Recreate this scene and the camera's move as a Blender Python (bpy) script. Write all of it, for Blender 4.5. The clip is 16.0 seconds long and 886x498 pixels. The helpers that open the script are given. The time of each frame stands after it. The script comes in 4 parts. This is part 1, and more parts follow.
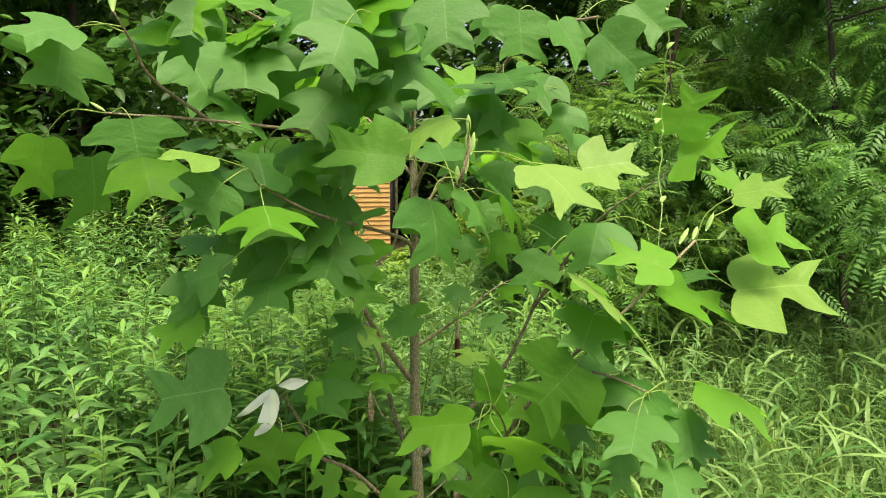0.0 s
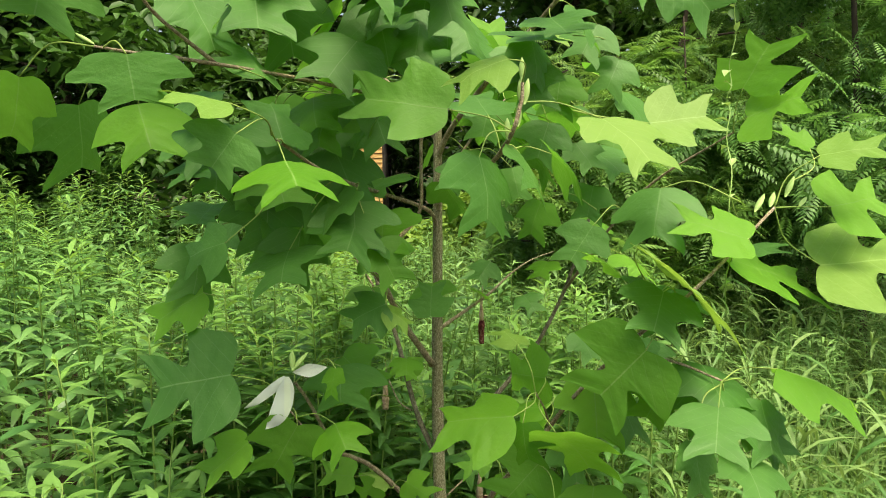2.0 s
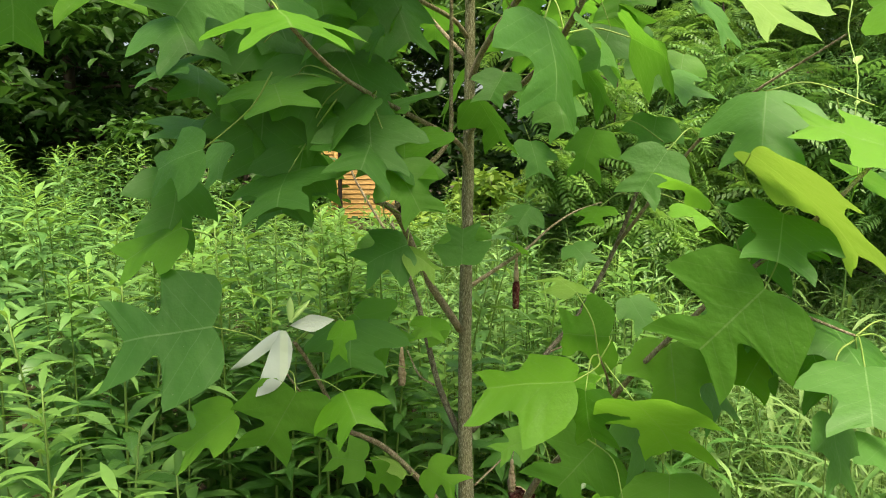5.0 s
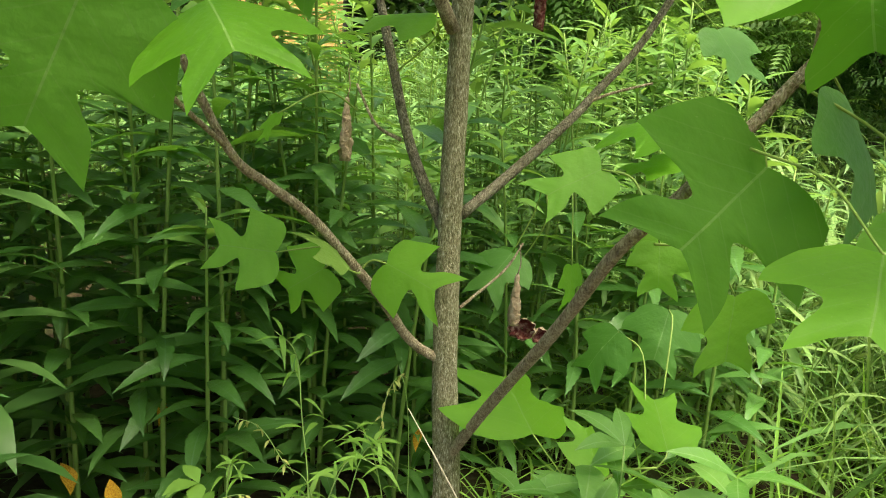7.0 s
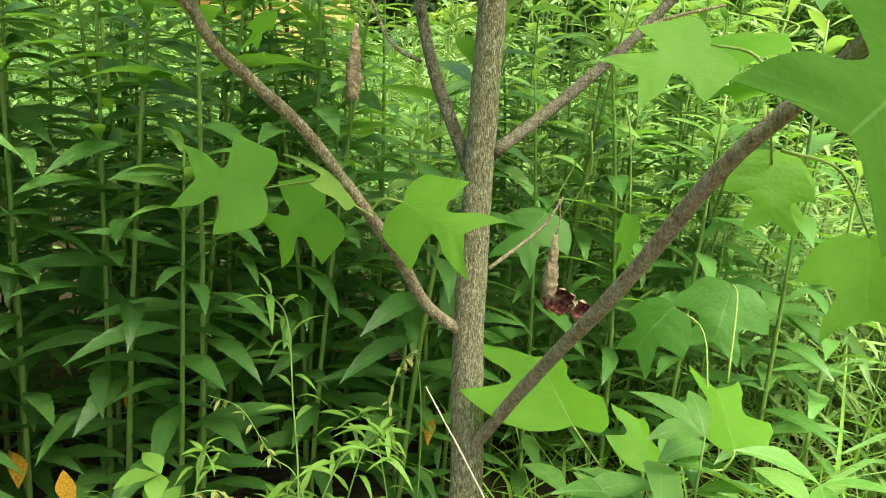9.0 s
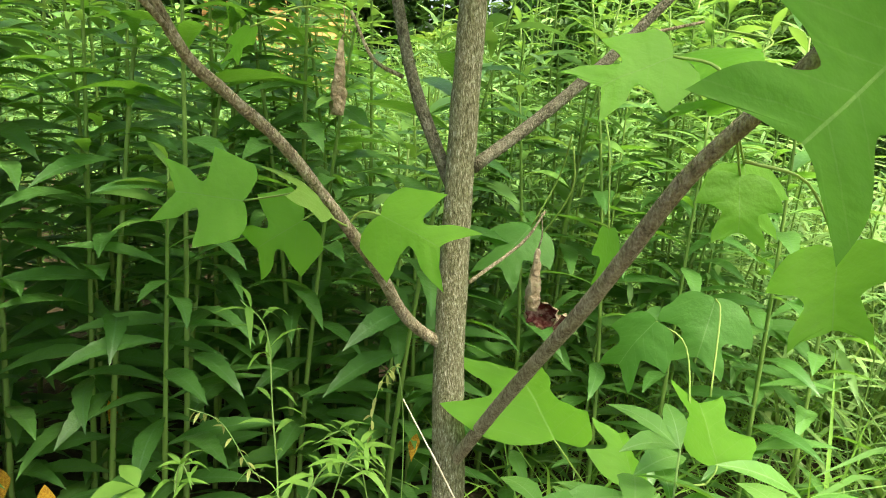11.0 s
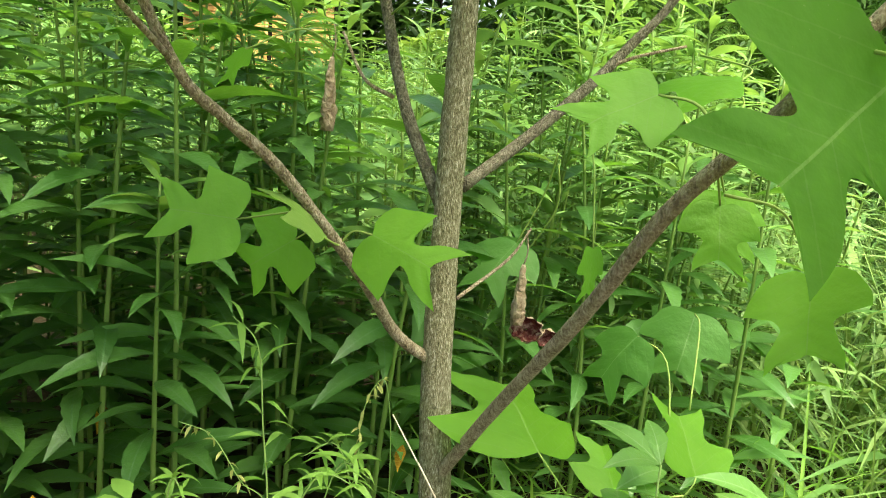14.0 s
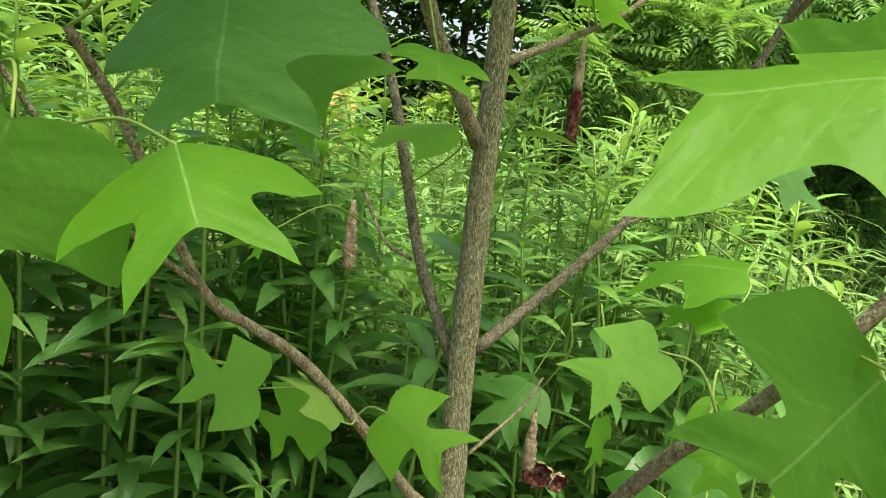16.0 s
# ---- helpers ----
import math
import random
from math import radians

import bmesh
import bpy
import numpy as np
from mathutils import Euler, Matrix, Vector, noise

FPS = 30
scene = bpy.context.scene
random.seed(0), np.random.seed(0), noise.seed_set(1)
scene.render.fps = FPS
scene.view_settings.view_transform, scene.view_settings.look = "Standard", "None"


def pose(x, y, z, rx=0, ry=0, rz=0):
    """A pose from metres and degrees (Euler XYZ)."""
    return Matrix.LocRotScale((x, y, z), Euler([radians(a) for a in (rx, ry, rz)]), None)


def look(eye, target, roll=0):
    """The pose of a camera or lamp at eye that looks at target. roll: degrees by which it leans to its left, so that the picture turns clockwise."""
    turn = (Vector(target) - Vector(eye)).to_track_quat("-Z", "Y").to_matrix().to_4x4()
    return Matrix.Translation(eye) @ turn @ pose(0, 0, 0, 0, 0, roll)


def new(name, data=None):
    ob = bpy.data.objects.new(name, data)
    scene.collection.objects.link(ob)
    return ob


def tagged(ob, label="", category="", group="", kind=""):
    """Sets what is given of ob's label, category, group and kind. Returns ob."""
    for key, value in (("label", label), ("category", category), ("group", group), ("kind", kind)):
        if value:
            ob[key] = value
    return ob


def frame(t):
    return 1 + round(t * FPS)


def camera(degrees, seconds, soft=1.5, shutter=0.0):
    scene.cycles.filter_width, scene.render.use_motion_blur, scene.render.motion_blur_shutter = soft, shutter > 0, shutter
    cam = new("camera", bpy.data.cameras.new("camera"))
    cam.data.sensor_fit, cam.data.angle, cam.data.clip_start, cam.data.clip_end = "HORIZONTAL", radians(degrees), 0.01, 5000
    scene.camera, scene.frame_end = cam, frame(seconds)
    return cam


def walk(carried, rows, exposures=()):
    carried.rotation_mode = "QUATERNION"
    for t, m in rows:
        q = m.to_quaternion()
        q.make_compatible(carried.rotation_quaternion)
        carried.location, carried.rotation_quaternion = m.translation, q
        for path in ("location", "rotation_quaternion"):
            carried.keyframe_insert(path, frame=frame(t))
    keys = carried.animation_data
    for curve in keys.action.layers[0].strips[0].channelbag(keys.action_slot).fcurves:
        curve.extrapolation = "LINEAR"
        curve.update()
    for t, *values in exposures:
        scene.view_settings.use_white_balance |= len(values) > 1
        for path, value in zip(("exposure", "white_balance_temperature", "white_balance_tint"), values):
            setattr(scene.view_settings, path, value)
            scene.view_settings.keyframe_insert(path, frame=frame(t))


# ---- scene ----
cam = camera(61.3, 16.0, soft=1.0)
PATH = [
    (0, (0.035, -0.011, 1.662), (0.012, 1.978, 1.459), -0.6),
    (0.5, (0.079, 0.029, 1.633), (-0.035, 2.013, 1.406), 0.8),
    (1, (0.102, 0.077, 1.61), (-0.049, 2.056, 1.36), 1.6),
    (1.5, (0.033, 0.136, 1.617), (-0.137, 2.112, 1.36), 0.2),
    (2, (-0.078, 0.21, 1.609), (-0.07, 2.194, 1.36), -0.3),
    (2.5, (-0.149, 0.232, 1.604), (-0.059, 2.213, 1.34), -0.1),
    (3, (-0.187, 0.252, 1.594), (-0.054, 2.229, 1.323), 0.3),
    (3.2, (-0.193, 0.273, 1.584), (-0.055, 2.25, 1.317), 0.3),
    (5.3, (-0.123, 0.598, 1.400), (-0.151, 2.571, 1.142), 0.3),
    (5.5, (-0.132, 0.646, 1.371), (-0.112, 2.616, 1.090), -0.4),
    (6, (-0.161, 0.897, 1.237), (-0.138, 2.862, 0.923), 0.5),
    (6.5, (-0.173, 1.134, 1.066), (-0.074, 3.081, 0.668), 3.2),
    (7, (-0.173, 1.258, 0.961), (-0.034, 3.182, 0.472), 3.8),
    (7.5, (-0.185, 1.342, 0.894), (0.001, 3.257, 0.384), 4.3),
    (8, (-0.186, 1.407, 0.843), (-0.022, 3.326, 0.341), 4.5),
    (8.5, (-0.193, 1.440, 0.828), (-0.043, 3.367, 0.355), 4.7),
    (9, (-0.185, 1.442, 0.833), (-0.051, 3.371, 0.364), 5.0),
    (9.2, (-0.182, 1.443, 0.833), (-0.061, 3.375, 0.369), 4.8),
    (11.3, (-0.159, 1.435, 0.829), (-0.024, 3.376, 0.410), 5.2),
    (11.5, (-0.175, 1.438, 0.834), (-0.001, 3.374, 0.408), 6.6),
    (12, (-0.171, 1.434, 0.843), (0.010, 3.372, 0.428), 6.3),
    (12.5, (-0.173, 1.431, 0.851), (0.017, 3.368, 0.436), 6.2),
    (13, (-0.168, 1.427, 0.854), (0.020, 3.365, 0.443), 5.9),
    (13.5, (-0.170, 1.422, 0.847), (0.020, 3.359, 0.433), 6.3),
    (14, (-0.173, 1.419, 0.852), (0.007, 3.358, 0.441), 5.8),
    (14.5, (-0.167, 1.416, 0.874), (0.001, 3.358, 0.474), 5.3),
    (15, (-0.175, 1.418, 0.929), (-0.001, 3.362, 0.541), 6.2),
    (15.5, (-0.185, 1.425, 1.001), (-0.016, 3.366, 0.596), 7.5),
    (16, (-0.184, 1.419, 1.027), (-0.066, 3.376, 0.689), 6.7),
]
walk(cam, [(t, look(eye, target, roll)) for t, eye, target, roll in PATH],
     exposures=[(0.0, 0.8, 7300, 9), (5.5, 0.9, 7300, 9), (7.0, 1.25, 7300, 9), (8.0, 1.65, 7050, 9), (13.5, 1.68, 7050, 9), (16.0, 1.33, 7050, 9)])

# ---------------- light ----------------
world = bpy.data.worlds.new("sky")
scene.world = world
world.use_nodes = True
wn = world.node_tree.nodes
sky = wn.new("ShaderNodeTexSky")
sky.sky_type, sky.sun_disc = "NISHITA", False
sky.sun_elevation, sky.sun_rotation = radians(68), radians(143)
sky.air_density, sky.dust_density, sky.ozone_density = 1.0, 5.0, 1.0
wn["Background"].inputs["Strength"].default_value = 0.15
world.node_tree.links.new(sky.outputs[0], wn["Background"].inputs["Color"])
sun = new("sun", bpy.data.lights.new("sun", "SUN"))
sun.data.energy, sun.data.angle, sun.data.color = 4.0, radians(34), (1.0, 0.95, 0.82)
sun.matrix_world = look((1.8, -2.4, 7.4), (0, 0, 0))


# ---------------- materials ----------------
def material(name, rough=0.6, spec=0.3):
    m = bpy.data.materials.new(name)
    m.use_nodes = True
    b = m.node_tree.nodes["Principled BSDF"]
    b.inputs["Roughness"].default_value = rough
    b.inputs["Specular IOR Level"].default_value = spec
    return m, m.node_tree.nodes, m.node_tree.links, b


def ramp(nodes, stops):
    r = nodes.new("ShaderNodeValToRGB")
    r.color_ramp.elements[0].position, r.color_ramp.elements[0].color = stops[0][0], (*stops[0][1], 1)
    r.color_ramp.elements[1].position, r.color_ramp.elements[1].color = stops[-1][0], (*stops[-1][1], 1)
    for p, c in stops[1:-1]:
        r.color_ramp.elements.new(p).color = (*c, 1)
    return r


def noise_tex(nodes, links, scale, detail=4, coord="Object"):
    n = nodes.new("ShaderNodeTexNoise")
    n.inputs["Scale"].default_value, n.inputs["Detail"].default_value = scale, detail
    c = nodes.new("ShaderNodeTexCoord")
    links.new(c.outputs[coord], n.inputs["Vector"])
    return n


def calc(nodes, links, op, a, b=None):
    n = nodes.new("ShaderNodeMath")
    n.operation = op
    for i, v in enumerate((a, b)):
        if v is None:
            continue
        if isinstance(v, (int, float)):
            n.inputs[i].default_value = v
        else:
            links.new(v, n.inputs[i])
    return n.outputs[0]


def mix_colour(nodes, links, fac, a, b, blend="MIX"):
    n = nodes.new("ShaderNodeMix")
    n.data_type, n.blend_type = "RGBA", blend
    for sock, v in ((n.inputs[0], fac), (n.inputs[6], a), (n.inputs[7], b)):
        if isinstance(v, (int, float)):
            sock.default_value = v
        elif isinstance(v, tuple):
            sock.default_value = (*v, 1)
        else:
            links.new(v, sock)
    return n.outputs[2]


def see_through(nodes, links, b, colour, share):
    """Mixes light that comes through the blade into the leaf."""
    t = nodes.new("ShaderNodeBsdfTranslucent")
    links.new(colour, t.inputs["Color"])
    mx = nodes.new("ShaderNodeMixShader")
    mx.inputs[0].default_value = share
    links.new(b.outputs[0], mx.inputs[1])
    links.new(t.outputs[0], mx.inputs[2])
    links.new(mx.outputs[0], nodes["Material Output"].inputs["Surface"])


def tulip_leaf_material(name, low, high, thin, vein, share=0.4, rough=0.52, spec=0.3):
    """A lobed leaf: pale midrib and side veins, blotches, fine relief."""
    m, n, l, b = material(name, rough, spec)
    co = n.new("ShaderNodeTexCoord")
    sp = n.new("ShaderNodeSeparateXYZ")
    l.new(co.outputs["Object"], sp.inputs[0])
    ax = calc(n, l, "ABSOLUTE", sp.outputs["X"])
    rib = calc(n, l, "LESS_THAN", ax, 0.007)
    lane = calc(n, l, "SUBTRACT", sp.outputs["Y"], calc(n, l, "MULTIPLY", ax, 0.75))
    wob = noise_tex(n, l, 7, 2)
    lane = calc(n, l, "ADD", lane, calc(n, l, "MULTIPLY", wob.outputs[0], 0.03))
    saw = calc(n, l, "FRACT", calc(n, l, "MULTIPLY", lane, 5.5))
    near = calc(n, l, "ABSOLUTE", calc(n, l, "SUBTRACT", saw, 0.5))
    side = calc(n, l, "LESS_THAN", near, 0.026)
    veins = calc(n, l, "MAXIMUM", rib, calc(n, l, "MULTIPLY", side, 0.42))
    info = n.new("ShaderNodeObjectInfo")
    spots = noise_tex(n, l, 3.2, 6)
    amount = calc(n, l, "ADD", calc(n, l, "MULTIPLY", spots.outputs[0], 0.6), calc(n, l, "MULTIPLY", info.outputs["Random"], 0.5))
    base = ramp(n, [(0.25, low), (0.8, high)])
    l.new(amount, base.inputs[0])
    speck = noise_tex(n, l, 34, 2)
    flaw = calc(n, l, "GREATER_THAN", speck.outputs[0], 0.74)
    col = mix_colour(n, l, calc(n, l, "MULTIPLY", flaw, 0.35), base.outputs[0], (0.35, 0.4, 0.2))
    col = mix_colour(n, l, calc(n, l, "MULTIPLY", veins, 0.75), col, vein)
    l.new(col, b.inputs["Base Color"])
    bump = n.new("ShaderNodeBump")
    bump.inputs["Strength"].default_value, bump.inputs["Distance"].default_value = 0.14, 0.02
    fine = noise_tex(n, l, 16, 4)
    h = calc(n, l, "SUBTRACT", fine.outputs[0], calc(n, l, "MULTIPLY", veins, 0.8))
    l.new(h, bump.inputs["Height"])
    l.new(bump.outputs[0], b.inputs["Normal"])
    glow = mix_colour(n, l, calc(n, l, "MULTIPLY", veins, 0.3), thin, low)
    see_through(n, l, b, glow, share)
    return m


def foliage_material(name, low, high, thin, share=0.3, rough=0.5, scale=9, spread=0.75):
    """Small leaves joined in one mesh or as pieces: each blade its own shade."""
    m, n, l, b = material(name, rough, 0.3)
    geo = n.new("ShaderNodeNewGeometry")
    info = n.new("ShaderNodeObjectInfo")
    patch = noise_tex(n, l, scale, 3)
    amount = calc(n, l, "ADD", calc(n, l, "MULTIPLY", geo.outputs["Random Per Island"], spread), calc(n, l, "MULTIPLY", patch.outputs[0], 0.35))
    amount = calc(n, l, "ADD", amount, calc(n, l, "MULTIPLY", info.outputs["Random"], 0.25))
    base = ramp(n, [(0.15, low), (0.95, high)])
    l.new(amount, base.inputs[0])
    l.new(base.outputs[0], b.inputs["Base Color"])
    glow = mix_colour(n, l, 0.65, base.outputs[0], thin)
    see_through(n, l, b, glow, share)
    return m


def rough_material(name, stops, scale, bump_strength=0.5, rough=0.85, stretch=(1, 1, 1), fine=4.0, spec=0.15):
    """Bark, soil, dry leaf, timber: two scales of blotches and relief."""
    m, n, l, b = material(name, rough, spec)
    co = n.new("ShaderNodeTexCoord")
    mp = n.new("ShaderNodeMapping")
    mp.inputs["Scale"].default_value = stretch
    l.new(co.outputs["Object"], mp.inputs[0])
    a, c = n.new("ShaderNodeTexNoise"), n.new("ShaderNodeTexNoise")
    for t, s in ((a, scale), (c, scale * fine)):
        t.inputs["Scale"].default_value, t.inputs["Detail"].default_value = s, 6
        l.new(mp.outputs[0], t.inputs["Vector"])
    amount = calc(n, l, "ADD", calc(n, l, "MULTIPLY", a.outputs[0], 0.5), calc(n, l, "MULTIPLY", c.outputs[0], 0.5))
    r = ramp(n, stops)
    l.new(amount, r.inputs[0])
    l.new(r.outputs[0], b.inputs["Base Color"])
    bump = n.new("ShaderNodeBump")
    bump.inputs["Strength"].default_value, bump.inputs["Distance"].default_value = bump_strength, 0.01
    l.new(c.outputs[0], bump.inputs["Height"])
    l.new(bump.outputs[0], b.inputs["Normal"])
    return m


LEAF = {
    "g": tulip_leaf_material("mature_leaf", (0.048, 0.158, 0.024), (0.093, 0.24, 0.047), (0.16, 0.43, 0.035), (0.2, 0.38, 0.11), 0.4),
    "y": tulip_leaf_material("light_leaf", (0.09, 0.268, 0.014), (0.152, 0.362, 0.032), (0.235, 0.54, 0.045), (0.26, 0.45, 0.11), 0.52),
    "w": tulip_leaf_material("young_leaf", (0.135, 0.27, 0.036), (0.185, 0.32, 0.062), (0.29, 0.49, 0.055), (0.32, 0.48, 0.13), 0.34, 0.55),
    "u": tulip_leaf_material("leaf_underside", (0.42, 0.5, 0.42), (0.52, 0.6, 0.5), (0.3, 0.45, 0.2), (0.5, 0.6, 0.42), 0.15, 0.6),
}
# Between mature and light leaf: the half-lit look is put into the colour.
LEAF["m"] = tulip_leaf_material("half_lit_leaf", (0.072, 0.215, 0.018), (0.125, 0.31, 0.038), (0.2, 0.49, 0.04), (0.24, 0.42, 0.11), 0.47)
# Young leaf green, brightened in the colour where the crown keeps light off.
LEAF["b"] = tulip_leaf_material("brightened_leaf", (0.12, 0.33, 0.028), (0.185, 0.43, 0.05), (0.27, 0.58, 0.05), (0.28, 0.47, 0.12), 0.5)
M_PETIOLE = foliage_material("petiole_green", (0.16, 0.3, 0.05), (0.3, 0.42, 0.1), (0.3, 0.5, 0.05), 0.15)
M_BARK = rough_material("sapling_bark", [(0.36, (0.115, 0.11, 0.058)), (0.48, (0.24, 0.226, 0.125)), (0.56, (0.35, 0.335, 0.21)), (0.64, (0.58, 0.56, 0.42))], 210, 0.8, 0.85, (1.5, 1.5, 0.5), 2.2)
M_TWIG = rough_material("twig_bark", [(0.33, (0.13, 0.10, 0.06)), (0.5, (0.30, 0.245, 0.155)), (0.66, (0.47, 0.42, 0.29))], 110, 0.7, 0.75, (1, 1, 0.6))
M_GREYTWIG = rough_material("grey_twig_bark", [(0.33, (0.08, 0.07, 0.045)), (0.5, (0.18, 0.165, 0.11)), (0.66, (0.31, 0.29, 0.21))], 110, 0.7, 0.8, (1, 1, 0.6))
# Far goldenrod: open sunlight is put into this lighter leaf colour.
M_GOLD = foliage_material("goldenrod_leaf", (0.045, 0.14, 0.03), (0.155, 0.31, 0.085), (0.2, 0.42, 0.05), 0.24, 0.36)
M_GOLDTOP = foliage_material("goldenrod_tip", (0.10, 0.25, 0.04), (0.19, 0.37, 0.08), (0.3, 0.5, 0.06), 0.35, 0.5)
M_STEM = foliage_material("weed_stem", (0.10, 0.20, 0.035), (0.2, 0.32, 0.07), (0.2, 0.35, 0.05), 0.1, 0.5)
M_GRASS = foliage_material("meadow_grass", (0.055, 0.165, 0.032), (0.235, 0.37, 0.115), (0.3, 0.45, 0.08), 0.3, 0.5)
M_NARROW = foliage_material("narrow_leaf", (0.12, 0.3, 0.04), (0.24, 0.44, 0.08), (0.3, 0.55, 0.05), 0.35, 0.45)
# Paleness stands for sunlight on the open weeds, mixed into the leaf colour.
M_PALE = foliage_material("sunlit_tone_weed_leaf", (0.03, 0.115, 0.022), (0.2, 0.36, 0.105), (0.22, 0.44, 0.055), 0.28, 0.42)
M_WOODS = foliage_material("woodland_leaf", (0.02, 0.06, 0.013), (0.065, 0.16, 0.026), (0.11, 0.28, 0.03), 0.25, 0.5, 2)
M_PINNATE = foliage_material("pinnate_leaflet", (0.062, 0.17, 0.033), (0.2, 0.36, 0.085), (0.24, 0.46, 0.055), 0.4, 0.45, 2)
# Darker copy of the leaflet above: shade on the big trees as colour.
M_DARKPIN = foliage_material("pinnate_leaflet_shade_tone", (0.045, 0.14, 0.032), (0.165, 0.33, 0.08), (0.18, 0.4, 0.06), 0.36, 0.5, 2)
# Sunlight on the open shrubs, put into the leaf colour.
M_BRIGHT = foliage_material("shrub_leaf_sunlight_tone", (0.10, 0.22, 0.03), (0.28, 0.42, 0.07), (0.3, 0.5, 0.05), 0.35, 0.5, 2)
M_TRUNK = rough_material("old_bark", [(0.3, (0.03, 0.022, 0.016)), (0.7, (0.12, 0.095, 0.07))], 9, 0.9, 0.9, (1, 1, 0.25))
M_SOIL = rough_material("soil_and_litter", [(0.3, (0.022, 0.016, 0.01)), (0.5, (0.06, 0.045, 0.025)), (0.66, (0.06, 0.08, 0.028)), (0.8, (0.18, 0.15, 0.09))], 5, 0.9, 0.95, (1, 1, 1), 9)
M_DRY = rough_material("withered_leaf", [(0.3, (0.2, 0.14, 0.08)), (0.5, (0.40, 0.31, 0.2)), (0.7, (0.58, 0.48, 0.34))], 30, 0.8, 0.8)
M_WINE = rough_material("withered_wine_leaf", [(0.32, (0.045, 0.008, 0.007)), (0.5, (0.13, 0.032, 0.026)), (0.66, (0.36, 0.23, 0.17))], 30, 0.8, 0.7)
M_YELLOWED = rough_material("yellowed_leaf", [(0.3, (0.2, 0.08, 0.015)), (0.5, (0.48, 0.26, 0.025)), (0.7, (0.62, 0.43, 0.05))], 22, 0.5, 0.7)
M_STRAW = rough_material("dry_straw", [(0.3, (0.5, 0.42, 0.28)), (0.7, (0.75, 0.68, 0.52))], 30, 0.3, 0.7)
M_TIMBER = rough_material("orange_timber", [(0.3, (0.46, 0.25, 0.08)), (0.5, (0.66, 0.41, 0.15)), (0.7, (0.8, 0.56, 0.25))], 3, 0.5, 0.7, (0.4, 4, 4))
M_ROOF = rough_material("shed_roof", [(0.3, (0.05, 0.045, 0.04)), (0.7, (0.13, 0.12, 0.11))], 6, 0.6, 0.9)


# ---------------- mesh tools ----------------
def arrays(V, F):
    return np.asarray(V, float).reshape(-1, 3), [tuple(f) for f in F]


def build(name, V, F, mat, smooth=True):
    """A mesh from vertices and faces."""
    me = bpy.data.meshes.new(name)
    V = np.asarray(V, np.float32).reshape(-1, 3)
    if isinstance(F, np.ndarray):
        k = F.shape[1]
        me.vertices.add(len(V))
        me.vertices.foreach_set("co", V.ravel())
        me.loops.add(F.size)
        me.loops.foreach_set("vertex_index", F.astype(np.int32).ravel())
        me.polygons.add(len(F))
        me.polygons.foreach_set("loop_start", np.arange(0, F.size, k, dtype=np.int32))
        me.update(calc_edges=True)
    else:
        me.from_pydata(V.tolist(), [], F)
    me.materials.append(mat)
    if smooth:
        me.polygons.foreach_set("use_smooth", np.ones(len(me.polygons), bool))
    me.update()
    return me


def part(name, V, F, mat, parent=None, label="", smooth=True):
    ob = new(name, build(name, V, F, mat, smooth))
    if parent is not None:
        ob.parent = parent
    return tagged(ob, label)


def shared(name, me, parent, m, label=""):
    """A piece of its own on a mesh that others use too."""
    ob = new(name, me)
    ob.parent = parent
    ob.matrix_basis = m
    return tagged(ob, label)


def spline(points, steps):
    """A smooth line through points."""
    P = [Vector(p) for p in points]
    P = [P[0] * 2 - P[1]] + P + [P[-1] * 2 - P[-2]]
    out = []
    for i in range(1, len(P) - 2):
        a, b, c, d = P[i - 1:i + 3]
        for k in range(steps):
            t = k / steps
            out.append(0.5 * (2 * b + (c - a) * t + (2 * a - 5 * b + 4 * c - d) * t * t + (3 * b - a - 3 * c + d) * t ** 3))
    out.append(P[-2])
    return out


def tube(points, r0, r1, sides=6, bumpy=0.0, cap=True):
    """A tapered tube along a line."""
    V, F, n = [], [], len(points)
    side = Vector((1, 0.13, 0.07))
    for i, p in enumerate(points):
        d = (points[min(i + 1, n - 1)] - points[max(i - 1, 0)]).normalized()
        u = (side - d * side.dot(d)).normalized()
        w = d.cross(u)
        r = r0 + (r1 - r0) * i / (n - 1)
        for k in range(sides):
            a = 2 * math.pi * k / sides
            q = r * (1 + bumpy * noise.noise(Vector((p.x * 40 + math.cos(a), p.y * 40 + math.sin(a), p.z * 22))))
            V.append(p + u * (q * math.cos(a)) + w * (q * math.sin(a)))
    for i in range(n - 1):
        for k in range(sides):
            a, b = i * sides + k, i * sides + (k + 1) % sides
            F.append((a, b, b + sides, a + sides))
    if cap:
        F.append(tuple(range((n - 1) * sides, n * sides)))
        F.append(tuple(reversed(range(sides))))
    return [tuple(v) for v in V], F


def join(pieces):
    V, F, o = [], [], 0
    for v, f in pieces:
        V += list(v)
        F += [tuple(i + o for i in q) for q in f]
        o += len(v)
    return V, F


def scatter(template, mats):
    """One big quad mesh: the template laid at every matrix."""
    tv, tf = np.asarray(template[0], np.float32), np.asarray(template[1], np.int32)
    M = np.asarray([np.asarray(m) for m in mats], np.float32).reshape(-1, 4, 4)
    V = np.einsum("nij,vj->nvi", M[:, :3, :3], tv) + M[:, None, :3, 3]
    F = tf[None] + (np.arange(len(M)) * len(tv))[:, None, None]
    return V.reshape(-1, 3), F.reshape(-1, tf.shape[1])


